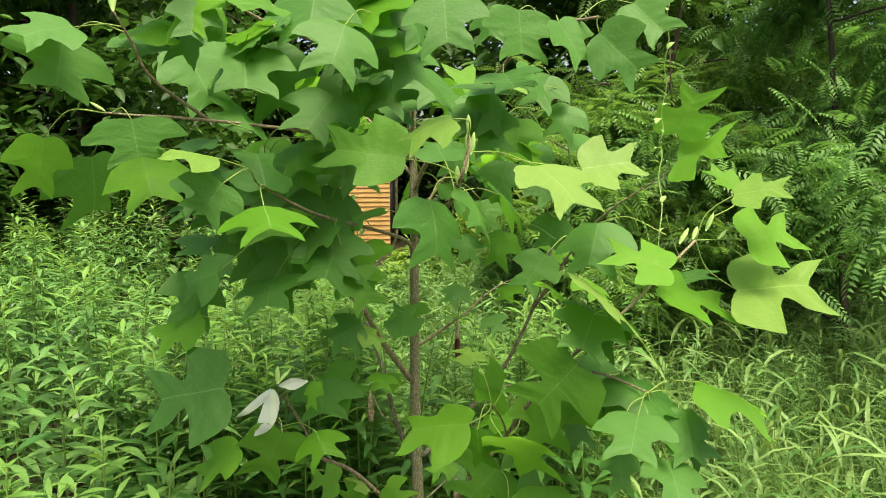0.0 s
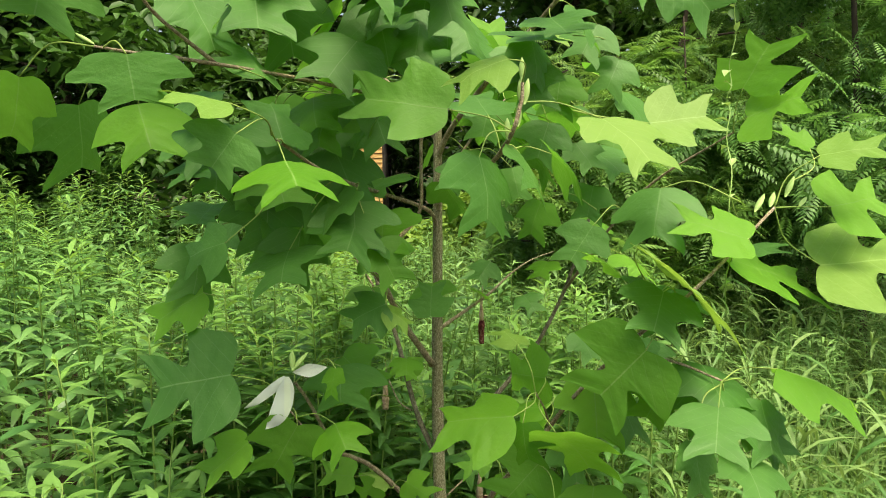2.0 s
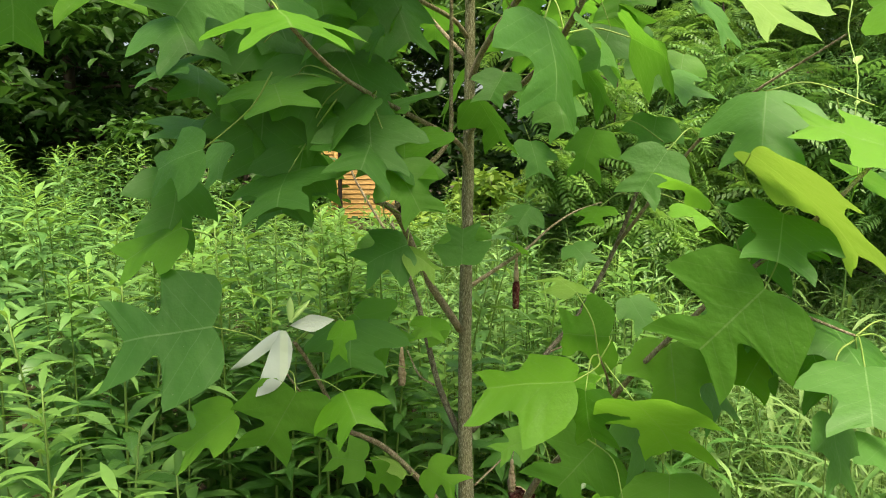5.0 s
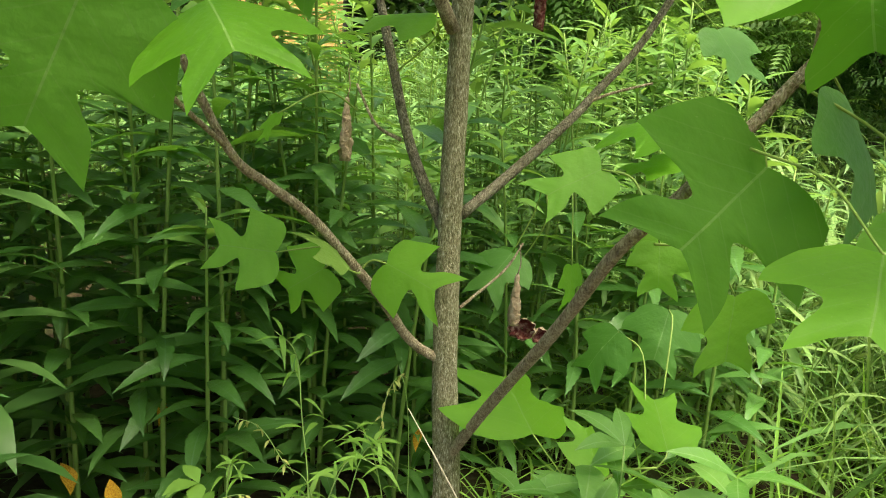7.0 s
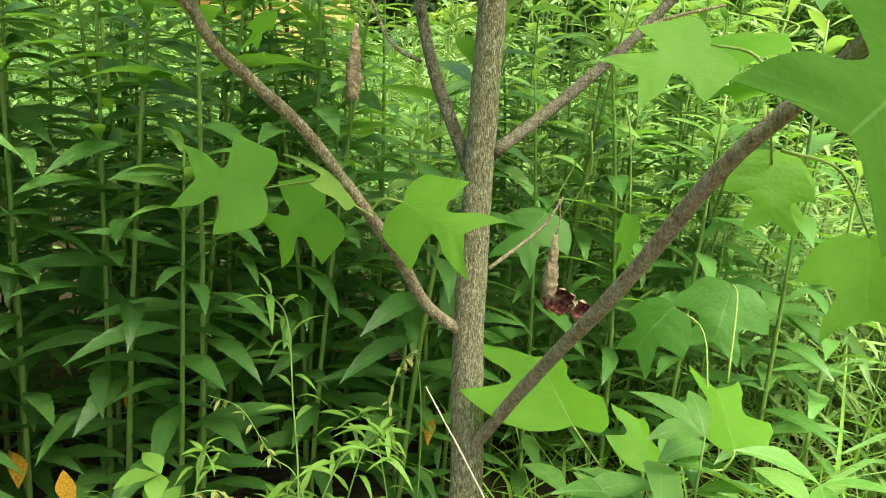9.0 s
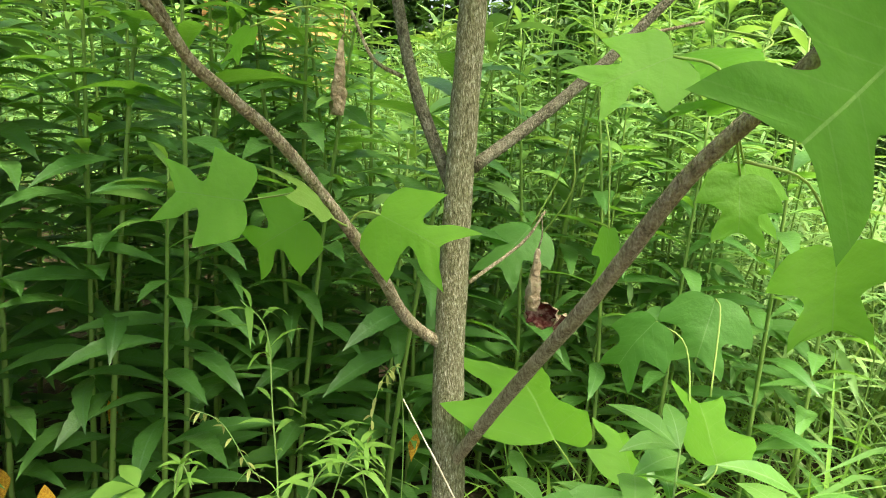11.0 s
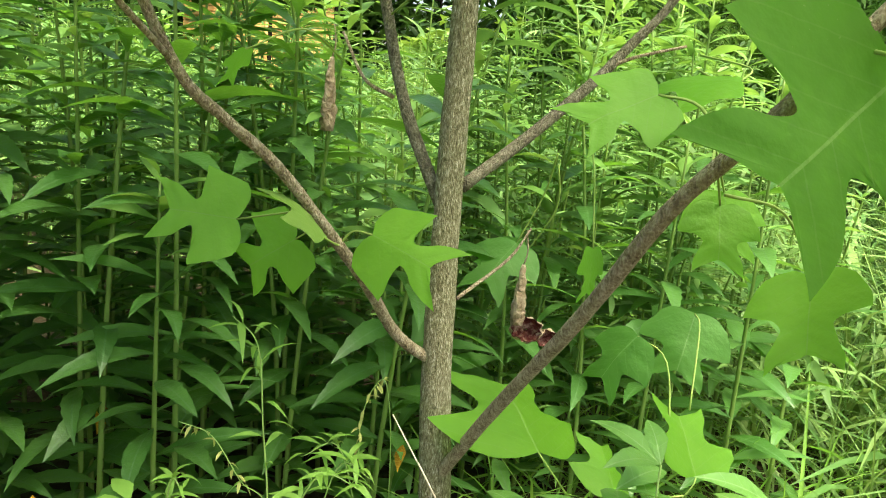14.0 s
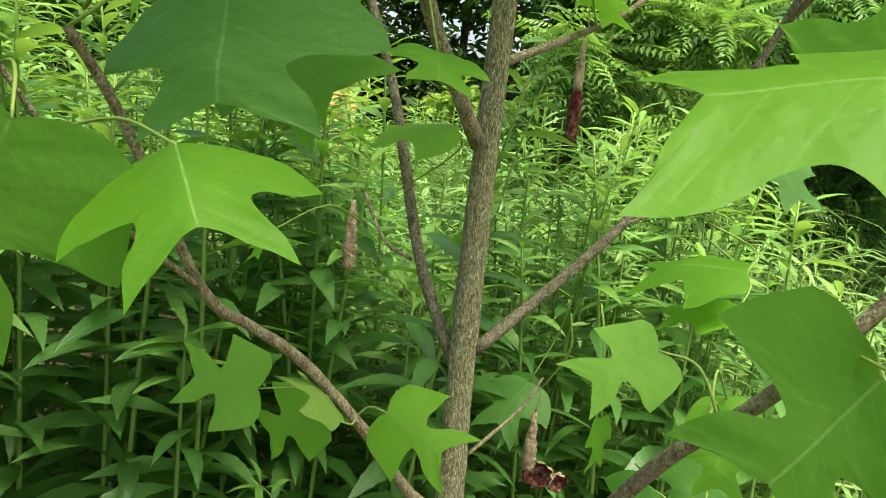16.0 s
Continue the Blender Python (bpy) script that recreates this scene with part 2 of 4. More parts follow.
def blade(rows, width, arch, rise=0.15, fold=0.25, wide_at=0.4, twist=0.0, teeth=0.0):
    """A unit lance-shaped leaf along +Y, folded on its midrib and bent down."""
    V, F = [], []
    for i in range(rows + 1):
        y = i / rows
        w = width * max(0.02, (min(1, y / wide_at) ** 0.8) * (1 - max(0, (y - wide_at) / (1 - wide_at)) ** 1.6))
        w *= 1 + (teeth if i % 2 else -teeth)
        z = rise * y - arch * y * y
        t = twist * y
        yy = y * (1 - 0.25 * arch * y)
        V += [(-w * math.cos(t), yy, z + fold * w - w * math.sin(t)), (0, yy, z), (w * math.cos(t), yy, z + fold * w + w * math.sin(t))]
    for i in range(rows):
        a = 3 * i
        F += [(a, a + 1, a + 4, a + 3), (a + 1, a + 2, a + 5, a + 4)]
    return V, F


def turn(x, y, z, az, el, roll=0.0, s=1.0):
    """A leaf at a place: its compass turn, its rise, its roll about itself, its size."""
    return Matrix.Translation((x, y, z)) @ Matrix.Rotation(az, 4, "Z") @ Matrix.Rotation(el, 4, "X") @ Matrix.Rotation(roll, 4, "Y") @ Matrix.Scale(s, 4)


# ---------------- ground ----------------
def ground():
    xs = np.concatenate([np.linspace(-400, -14, 14), np.linspace(-12, 12, 61), np.linspace(14, 400, 14)])
    ys = np.concatenate([np.linspace(-400, -8, 10), np.linspace(-6, 20, 66), np.linspace(24, 400, 14)])
    V = [(x, y, 0.05 * noise.noise(Vector((x * 0.9, y * 0.9, 0))) if abs(x) < 13 and -7 < y < 21 else 0.0) for y in ys for x in xs]
    n = len(xs)
    F = [(j * n + i, j * n + i + 1, (j + 1) * n + i + 1, (j + 1) * n + i) for j in range(len(ys) - 1) for i in range(n - 1)]
    tagged(part("ground", V, F, M_SOIL), "dark soil with dead leaves and moss", "ground", kind="structure")


ground()


# ---------------- the young tulip tree ----------------
# how far a blade droops, folds up along its midrib (or hangs, below 0), rounds over sideways, and whether its bays are deep
LEAF_SHAPES = [(0.10, 0.06, 0.10, False), (0.25, 0.10, 0.2, False), (0.05, 0.20, 0.1, False), (0.32, -0.10, 0.2, False), (0.12, -0.25, 0.1, False),
               (0.06, 0.05, 0.08, True), (0.22, -0.08, 0.2, True), (0.12, 0.45, 0.0, False), (0.30, -0.5, 0.0, False)]
BROAD_LOBES = [(0.0, 0.0), (0.07, -0.02), (0.18, -0.038), (0.31, -0.02), (0.43, 0.065), (0.495, 0.18), (0.572, 0.305), (0.612, 0.442),
               (0.52, 0.452), (0.405, 0.462), (0.305, 0.488), (0.25, 0.545), (0.268, 0.63), (0.318, 0.73), (0.358, 0.84), (0.368, 0.972),
               (0.28, 0.915), (0.175, 0.86), (0.08, 0.81), (0.0, 0.775)]
DEEP_LOBES = [(0.0, 0.0), (0.06, -0.045), (0.17, -0.09), (0.31, -0.095), (0.45, -0.035), (0.50, 0.10), (0.55, 0.26), (0.62, 0.445),
              (0.515, 0.448), (0.385, 0.44), (0.245, 0.435), (0.155, 0.49), (0.205, 0.58), (0.30, 0.69), (0.362, 0.825), (0.393, 1.0),
              (0.29, 0.922), (0.185, 0.855), (0.08, 0.80), (0.0, 0.765)]


def tulip_leaf_mesh(seed, shape):
    """A four-lobed leaf one unit long: pointed side lobes, rounded bays, cut-off tip with a shallow notch."""
    rnd = random.Random(seed * 31 + shape)
    droop, fold, side, deep = LEAF_SHAPES[shape]
    V, F = [], []

    def lift(x, y):
        lane = y - 0.75 * abs(x)
        z = -droop * y * y + fold * (math.sqrt(x * x + 0.0016) - 0.04) - side * x * x
        z += 0.004 * math.cos(2 * math.pi * 5.5 * lane) * min(1, abs(x) * 7)
        z += 0.035 * noise.noise(Vector((x * 2.6 + seed * 7, y * 2.6, seed))) * min(1, (abs(x) + y) * 2)
        return z + 0.011 * noise.noise(Vector((x * 8 + seed * 3, y * 8, shape))) * min(1, abs(x) * 4)
    for sgn in (-1, 1):
        rough = [Vector((x * (1 + 0.06 * (rnd.random() - 0.5)), y + 0.025 * (rnd.random() - 0.5), 0)) if 0 < i < 19 else Vector((x, y, 0))
                 for i, (x, y) in enumerate(DEEP_LOBES if deep else BROAD_LOBES)]
        rim = spline(rough[:5], 4)[:-1] + spline(rough[4:8], 4)[:-1] + spline(rough[7:16], 4)[:-1] + spline(rough[15:], 4)
        o, n = len(V), len(rim)
        for i, p in enumerate(rim):
            # the midrib point that this stretch of the rim hangs on: slow along the base and the tip, quicker along the side
            c = i / (n - 1) * 19
            ry = rough[-1].y * np.interp(c, (0, 3, 7, 11, 15, 19), (0, 0.03, 0.38, 0.62, 0.9, 1))
            for k in (0, 0.12, 0.4, 0.72, 1):
                x, y = p.x * k, ry + (p.y - ry) * k
                V.append((sgn * x, y, lift(sgn * x, y)))
        for i in range(n - 1):
            for k in range(4):
                a = o + 5 * i + k
                q = (a, a + 1, a + 6, a + 5)
                F.append(q if sgn > 0 else q[::-1])
    bm = bmesh.new()
    vs = [bm.verts.new(v) for v in V]
    for q in F:
        bm.faces.new([vs[i] for i in q])
    bmesh.ops.remove_doubles(bm, verts=bm.verts, dist=0.0008)
    me = bpy.data.meshes.new("leaf")
    bm.to_mesh(me)
    bm.free()
    me.polygons.foreach_set("use_smooth", np.ones(len(me.polygons), bool))
    return me


LEAF_MESH = {}


def leaf_mesh(tone, shape, seed):
    key = (tone, shape, seed)
    if key not in LEAF_MESH:
        LEAF_MESH[key] = tulip_leaf_mesh(seed, shape)
        LEAF_MESH[key].materials.append(LEAF[tone])
    return LEAF_MESH[key]


tree = tagged(new("tulip_tree"), "young tulip tree with grey-brown trunk and broad four-lobed green leaves", "tree")
tree.location = (-0.075, 2.35, 0.0)
ORIGIN = Vector(tree.location)
TWIGS = []


def stem(name, points, r0, r1, mat, label="", sides=8, steps=5, bumpy=0.12, leafy=True):
    line = spline(points, steps)
    V, F = tube([p - ORIGIN for p in line], r0, r1, sides, bumpy)
    if leafy:
        TWIGS.extend(line[len(line) // 3:])
    return part(name, V, F, mat, tree, label)


stem("trunk", [(-0.06, 2.34, -0.05), (-0.063, 2.34, 0.27), (-0.078, 2.345, 0.47), (-0.085, 2.36, 0.71), (-0.088, 2.365, 1.0), (-0.085, 2.36, 1.35),
               (-0.083, 2.36, 1.74), (-0.09, 2.36, 2.06), (-0.1, 2.36, 2.6)], 0.0245, 0.008, M_BARK, "slender grey-brown trunk with fine furrowed bark", 18, 10, 0.10, False)
for pts, r0, r1, mat in (
    ([(-0.1, 2.34, 1.0), (-0.178, 2.25, 1.141), (-0.225, 2.14, 1.271), (-0.243, 2.07, 1.316), (-0.277, 2.03, 1.339)], 0.010, 0.006, M_TWIG),
    ([(-0.243, 2.07, 1.316), (-0.189, 2.12, 1.391), (-0.132, 2.18, 1.461), (-0.127, 2.2, 1.584), (-0.128, 2.22, 1.9)], 0.006, 0.004, M_TWIG),
    ([(-0.09, 2.37, 0.70), (-0.149, 2.40, 0.827), (-0.186, 2.42, 0.96), (-0.21, 2.44, 1.05), (-0.25, 2.46, 1.16), (-0.28, 2.48, 1.25)], 0.009, 0.005, M_GREYTWIG),
    ([(-0.165, 2.41, 0.837), (-0.205, 2.43, 0.857), (-0.238, 2.46, 0.915)], 0.003, 0.002, M_TWIG),
    ([(-0.07, 2.36, 0.735), (0.017, 2.42, 0.801), (0.103, 2.46, 0.878), (0.159, 2.48, 0.939), (0.218, 2.48, 1.017), (0.3, 2.45, 1.2), (0.36, 2.4, 1.42)], 0.009, 0.005, M_GREYTWIG),
    ([(0.125, 2.47, 0.905), (0.17, 2.47, 0.925), (0.235, 2.47, 0.945)], 0.003, 0.002, M_TWIG),
    ([(-0.07, 2.35, 0.495), (-0.135, 2.33, 0.541), (-0.182, 2.28, 0.623), (-0.235, 2.24, 0.698), (-0.279, 2.19, 0.761), (-0.32, 2.14, 0.805), (-0.354, 2.08, 0.853),
      (-0.412, 2.03, 0.998), (-0.434, 1.98, 1.061)], 0.0085, 0.004, M_TWIG),
    ([(-0.07, 2.35, 0.325), (-0.017, 2.237, 0.49), (0.023, 2.084, 0.652), (0.053, 1.985, 0.775), (0.09, 1.93, 0.848), (0.128, 1.905, 0.909), (0.175, 1.89, 0.977),
      (0.215, 1.82, 1.07), (0.3, 1.7, 1.22), (0.42, 1.64, 1.35), (0.6, 1.72, 1.5)], 0.0087, 0.003, M_TWIG),
    ([(-0.086, 2.36, 1.10), (0.007, 2.43, 1.149), (0.078, 2.48, 1.189), (0.138, 2.53, 1.234), (0.21, 2.57, 1.275), (0.29, 2.6, 1.3)], 0.006, 0.0012, M_TWIG),
    ([(-0.085, 2.36, 1.70), (-0.147, 2.25, 1.741), (-0.362, 1.9, 1.774), (-0.529, 1.6, 1.783), (-0.584, 1.5, 1.782), (-0.621, 1.42, 1.782)], 0.006, 0.0018, M_TWIG),
    ([(-0.085, 2.36, 1.40), (-0.12, 2.28, 1.464), (-0.31, 1.9, 1.559), (-0.381, 1.62, 1.639)], 0.007, 0.003, M_TWIG),
    ([(-0.5, 1.66, 1.783), (-0.566, 1.52, 1.857), (-0.578, 1.45, 1.923), (-0.586, 1.4, 1.965)], 0.004, 0.002, M_TWIG),
    ([(-0.085, 2.36, 1.45), (-0.07, 2.28, 1.499), (0.023, 1.9, 1.577), (0.052, 1.62, 1.638), (0.072, 1.6, 1.705), (0.074, 1.6, 1.74)], 0.007, 0.003, M_TWIG),
    ([(-0.085, 2.36, 1.60), (-0.04, 2.3, 1.69), (0.056, 2.15, 1.808), (0.16, 2.0, 1.922), (0.247, 1.85, 2.002), (0.377, 1.75, 2.014)], 0.009, 0.003, M_TWIG),
    ([(-0.085, 2.36, 1.78), (-0.08, 2.25, 1.88), (-0.107, 2.0, 2.027), (-0.105, 1.8, 2.056)], 0.006, 0.003, M_TWIG),
    ([(-0.085, 2.36, 1.9), (-0.2, 2.2, 1.98), (-0.4, 1.9, 2.03), (-0.45, 1.6, 2.04)], 0.006, 0.003, M_TWIG),
    ([(0.29, 1.71, 1.2), (0.38, 1.66, 1.2), (0.47, 1.62, 1.17)], 0.004, 0.002, M_TWIG),
    ([(-0.05, 2.34, 0.02), (0.08, 2.34, 0.2), (0.2, 2.33, 0.32), (0.27, 2.31, 0.35)], 0.0025, 0.0015, M_PETIOLE),
    ([(-0.354, 2.08, 0.853), (-0.4, 1.98, 0.93), (-0.44, 1.9, 1.03)], 0.003, 0.002, M_TWIG),
    ([(0.175, 1.89, 0.977), (0.16, 1.86, 1.03), (0.13, 1.8, 1.09)], 0.003, 0.002, M_TWIG),
    ([(0.3, 2.45, 1.2), (0.45, 2.2, 1.5), (0.62, 2.0, 1.66)], 0.005, 0.002, M_TWIG),
    ([(-0.25, 2.46, 1.16), (-0.4, 2.55, 1.4), (-0.45, 2.7, 1.6)], 0.004, 0.002, M_TWIG),
    ([(-0.085, 2.36, 1.5), (0.05, 2.6, 1.7), (0.15, 2.85, 1.8)], 0.006, 0.002, M_TWIG),
    ([(-0.085, 2.36, 1.65), (-0.25, 2.6, 1.85), (-0.4, 2.8, 1.95)], 0.006, 0.002, M_TWIG),
):
    stem("branch", pts, r0, r1, mat)
LEAF_COUNT = [0]


def leaf(x, y, z, rx, ry, rz, size, wide, tone, shape=None):
    """A lobed leaf at its stalk's end, with its stalk to the nearest twig."""
    k = LEAF_COUNT[0]
    LEAF_COUNT[0] += 1
    m = Matrix.Translation(-ORIGIN) @ pose(x, y, z, rx, ry, rz)
    ob = shared("leaf", leaf_mesh(tone, (0, 1, 3, 0, 4, 2)[(k * 7 + k // 3) % 6] if shape is None else shape, k % 3), tree, m @ Matrix.Diagonal((size * wide, size, size, 1)),
                {"w": "young pale yellow-green leaf", "u": "leaf turned over, showing its pale underside"}.get(tone, ""))
    p = Vector((x, y, z))
    axis = pose(0, 0, 0, rx, ry, rz).to_3x3() @ Vector((0, 1, 0))
    q = min(TWIGS, key=lambda w: (w - p).length + 0.12 * max(0, (w - p).normalized().dot(axis)))
    reach = (q - p).length
    if reach > 0.16:
        q = p + (q - p) * (0.16 / reach)
    bend = p - axis * min(reach, 0.16) * 0.32
    V, F = tube([v - ORIGIN for v in spline([q, (q + bend * 1.4) / 2.4 + Vector((0, 0, 0.006)), p], 5)], 0.0016, 0.0011, 5)
    stalk = part("petiole", V, F, M_PETIOLE, ob)
    stalk.matrix_parent_inverse = ob.matrix_basis.inverted()
    return ob


# leaves, group 1
leaf(-0.723, 1.480, 1.924, -81, -15, -130, 0.117, 1.53, 'g', 2)
leaf(-0.686, 1.450, 1.947, -10, -31, 156, 0.125, 1.01, 'g')
leaf(-0.625, 1.605, 1.960, -33, 15, -152, 0.112, 1.08, 'g', 2)
leaf(-0.593, 1.500, 1.937, 36, 14, -21, 0.117, 1.00, 'y')
leaf(-0.566, 1.409, 1.768, -86, 7, -130, 0.091, 1.95, 'g', 2)
leaf(-0.611, 1.557, 1.701, -42, 11, -157, 0.141, 1.08, 'y', 4)
leaf(-0.750, 1.434, 1.737, -91, -5, -112, 0.122, 1.06, 'y', 1)
leaf(-0.742, 1.611, 1.704, -92, 10, -99, 0.151, 1.59, 'g', 4)
leaf(-0.419, 1.450, 1.695, 16, -17, 112, 0.113, 1.00, 'w')
leaf(-0.413, 1.456, 1.646, -84, -36, -172, 0.088, 1.38, 'g', 2)
leaf(-0.332, 1.450, 1.601, -13, 3, -161, 0.152, 1.03, 'y', 4)
leaf(-0.424, 1.731, 1.763, 42, 12, 49, 0.159, 0.82, 'g', 4)
# leaves, group 2
leaf(-0.371, 1.628, 1.634, 45, 5, 30, 0.155, 0.87, 'g', 4)
leaf(-0.470, 1.850, 1.970, -42, -4, -159, 0.201, 0.99, 'g')
leaf(-0.461, 1.500, 2.001, -59, -14, -159, 0.103, 0.89, 'g')
leaf(-0.321, 1.559, 2.004, -7, -29, 152, 0.142, 0.92, 'm', 2)
leaf(-0.177, 1.540, 1.962, -43, -21, -166, 0.139, 1.08, 'g', 3)
leaf(-0.243, 1.600, 2.049, -44, -5, -175, 0.166, 0.99, 'g')
leaf(-0.038, 1.750, 1.955, 11, -32, 86, 0.129, 1.01, 'y')
leaf(0.024, 1.500, 2.005, -47, 5, 178, 0.147, 0.97, 'g')
leaf(0.195, 1.756, 2.032, -76, -3, -155, 0.133, 1.31, 'g', 2)
leaf(0.140, 1.900, 2.074, -59, 4, 162, 0.114, 0.91, 'g')
leaf(0.284, 1.750, 2.005, -61, 16, -135, 0.135, 1.00, 'g')
leaf(0.112, 2.400, 1.877, 60, -3, 29, 0.176, 0.94, 'y')
# leaves, group 3
leaf(0.038, 1.500, 1.769, -15, -24, 114, 0.114, 1.00, 'w')
leaf(0.213, 2.200, 1.918, -1, 41, -73, 0.081, 1.01, 'w')
leaf(-0.063, 1.610, 1.693, 17, -57, 68, 0.201, 0.77, 'm', 2)
leaf(0.021, 1.750, 1.690, 30, -2, 15, 0.137, 0.99, 'g')
leaf(-0.009, 1.524, 1.605, -59, -10, -131, 0.140, 1.24, 'g', 3)
leaf(0.075, 1.650, 1.613, -36, -31, -131, 0.122, 1.00, 'g')
leaf(0.148, 1.720, 1.610, -37, -48, -123, 0.131, 1.01, 'g')
leaf(0.221, 1.600, 1.674, -24, 3, -145, 0.168, 1.06, 'w', 1)
leaf(0.326, 1.660, 1.668, 12, 47, -79, 0.142, 0.96, 'w', 2)
leaf(-0.327, 2.000, 1.622, 127, 169, 33, 0.190, 0.95, 'g')
leaf(-0.259, 1.900, 1.858, 141, -159, -11, 0.174, 0.99, 'g')
leaf(-0.151, 1.800, 1.759, -15, -45, 62, 0.121, 1.01, 'g')
leaf(0.378, 1.750, 1.977, -80, 47, -163, 0.160, 0.92, 'g', 2)
# leaves, group 4
leaf(0.479, 1.850, 2.065, -53, 34, 178, 0.158, 0.81, 'g', 2)
leaf(0.618, 1.950, 1.758, 66, 11, -75, 0.144, 1.71, 'y', 5)
leaf(0.611, 1.900, 1.690, 27, 41, -121, 0.155, 1.19, 'y', 5)
leaf(0.754, 1.900, 1.620, -142, -162, -131, 0.091, 1.01, 'y')
leaf(0.687, 1.720, 1.605, 14, 29, -111, 0.128, 1.01, 'w')
leaf(0.731, 1.751, 1.499, 15, 29, -90, 0.117, 1.85, 'y', 5)
leaf(0.699, 1.719, 1.382, 10, 23, -106, 0.197, 1.56, 'w', 5)
leaf(0.522, 1.729, 1.393, -18, 18, -90, 0.202, 1.13, 'y', 5)
leaf(0.520, 1.650, 1.444, 21, -30, 71, 0.158, 0.89, 'y', 5)
leaf(0.293, 1.600, 1.435, -32, -2, -97, 0.260, 1.01, 'w')
leaf(0.590, 1.646, 1.186, -8, 1, -112, 0.172, 1.00, 'y', 8)
leaf(0.392, 1.800, 1.537, -39, 1, 156, 0.169, 0.99, 'g')
# leaves, group 5
leaf(0.385, 1.750, 1.324, -8, -21, 173, 0.165, 1.00, 'g')
leaf(0.654, 1.950, 1.397, -2, 6, -178, 0.117, 0.99, 'g')
leaf(0.451, 1.680, 1.185, -20, -14, -167, 0.186, 0.98, 'g')
leaf(0.419, 1.500, 1.158, -21, -2, 159, 0.140, 1.01, 'g')
leaf(0.560, 1.650, 1.120, -55, -11, -157, 0.135, 0.97, 'g')
leaf(0.379, 1.500, 1.092, -65, -16, -146, 0.110, 0.96, 'g')
leaf(0.509, 1.600, 1.021, -21, -14, -170, 0.137, 0.99, 'g')
leaf(-0.509, 1.700, 1.437, -22, -52, 104, 0.110, 1.06, 'g')
leaf(-0.474, 1.949, 1.526, -84, -4, 176, 0.165, 1.13, 'g', 2)
leaf(-0.279, 1.953, 1.499, -44, 1, -172, 0.148, 1.19, 'g', 0)
leaf(-0.637, 1.950, 1.290, -32, -31, 123, 0.151, 1.03, 'y')
leaf(-0.208, 1.950, 1.260, 158, -133, -44, 0.106, 1.05, 'g')
# leaves, group 6
leaf(-0.103, 2.050, 1.208, 53, -4, -8, 0.113, 0.88, 'g')
leaf(-0.206, 1.950, 1.250, -35, 19, -105, 0.082, 1.01, 'w')
leaf(-0.168, 2.100, 1.085, -23, -8, -173, 0.078, 0.98, 'y')
leaf(-0.314, 1.850, 1.133, -57, 11, 135, 0.075, 0.97, 'y')
leaf(-0.517, 1.846, 0.962, -37, -22, 125, 0.138, 0.87, 'y', 2)
leaf(-0.334, 2.284, 0.684, 6, -67, 75, 0.107, 0.92, 'b', 5)
leaf(-0.263, 2.256, 0.672, -83, -55, 157, 0.094, 0.92, 'b', 6)
leaf(-0.177, 2.237, 0.688, -15, 52, -146, 0.106, 0.87, 'y', 6)
leaf(-0.227, 2.200, 0.688, 53, 9, 80, 0.080, 1.00, 'w')
leaf(0.290, 2.327, 0.370, 48, 19, 27, 0.113, 1.47, 'y', 2)
leaf(0.152, 2.250, 0.377, 40, 23, 22, 0.093, 0.98, 'y')
leaf(0.125, 2.050, 0.778, -58, -2, 174, 0.065, 0.93, 'y')
# leaves, group 7
leaf(0.144, 1.600, 1.075, -35, -11, -42, 0.174, 0.98, 'y')
leaf(0.158, 1.844, 1.110, -97, -80, 131, 0.174, 0.75, 'm', 4)
leaf(0.092, 1.820, 1.195, 20, -5, 25, 0.095, 0.77, 'w', 6)
leaf(0.344, 1.600, 1.351, -32, -20, 167, 0.139, 0.98, 'g')
leaf(0.286, 1.980, 1.440, -55, -24, 149, 0.127, 0.94, 'g')
leaf(0.307, 1.800, 1.357, 40, 23, 65, 0.099, 1.01, 'y')
leaf(0.263, 1.800, 0.873, -16, 7, 161, 0.135, 1.02, 'm')
leaf(0.064, 2.300, 1.309, 146, -160, -25, 0.089, 0.97, 'g')
leaf(0.225, 2.300, 1.309, -24, 3, 150, 0.090, 0.98, 'y')
leaf(0.147, 2.200, 1.231, 159, 162, 18, 0.079, 0.98, 'g')
leaf(0.224, 2.450, 0.526, -45, -14, 113, 0.103, 1.01, 'g')
# leaves, group 8
leaf(0.329, 2.500, 0.553, -62, -9, 157, 0.119, 1.00, 'g')
leaf(0.060, 2.550, 0.613, -33, -26, 82, 0.098, 1.02, 'g')
leaf(-0.335, 2.300, 0.875, -55, -2, 74, 0.051, 1.01, 'y')
leaf(0.219, 2.250, 0.895, -176, -165, -116, 0.128, 1.00, 'y')
leaf(0.093, 2.300, 0.681, -82, -9, -129, 0.070, 0.99, 'y')
leaf(-0.131, 2.300, 1.019, -2, -18, 89, 0.103, 1.00, 'y')
leaf(0.029, 2.400, 1.210, -30, 8, -55, 0.075, 1.00, 'y')
leaf(0.214, 2.250, 0.843, 177, -168, -112, 0.092, 1.00, 'y')
leaf(0.046, 2.550, 0.632, 153, -170, -40, 0.108, 1.00, 'g')
leaf(-0.405, 1.850, 1.000, -110, -24, -159, 0.174, 0.89, 'm', 5)
leaf(-0.323, 1.876, 0.994, -16, 18, -162, 0.101, 1.24, 'y', 8)
leaf(0.072, 1.700, 1.072, -5, -27, 81, 0.182, 0.98, 'y', 4)
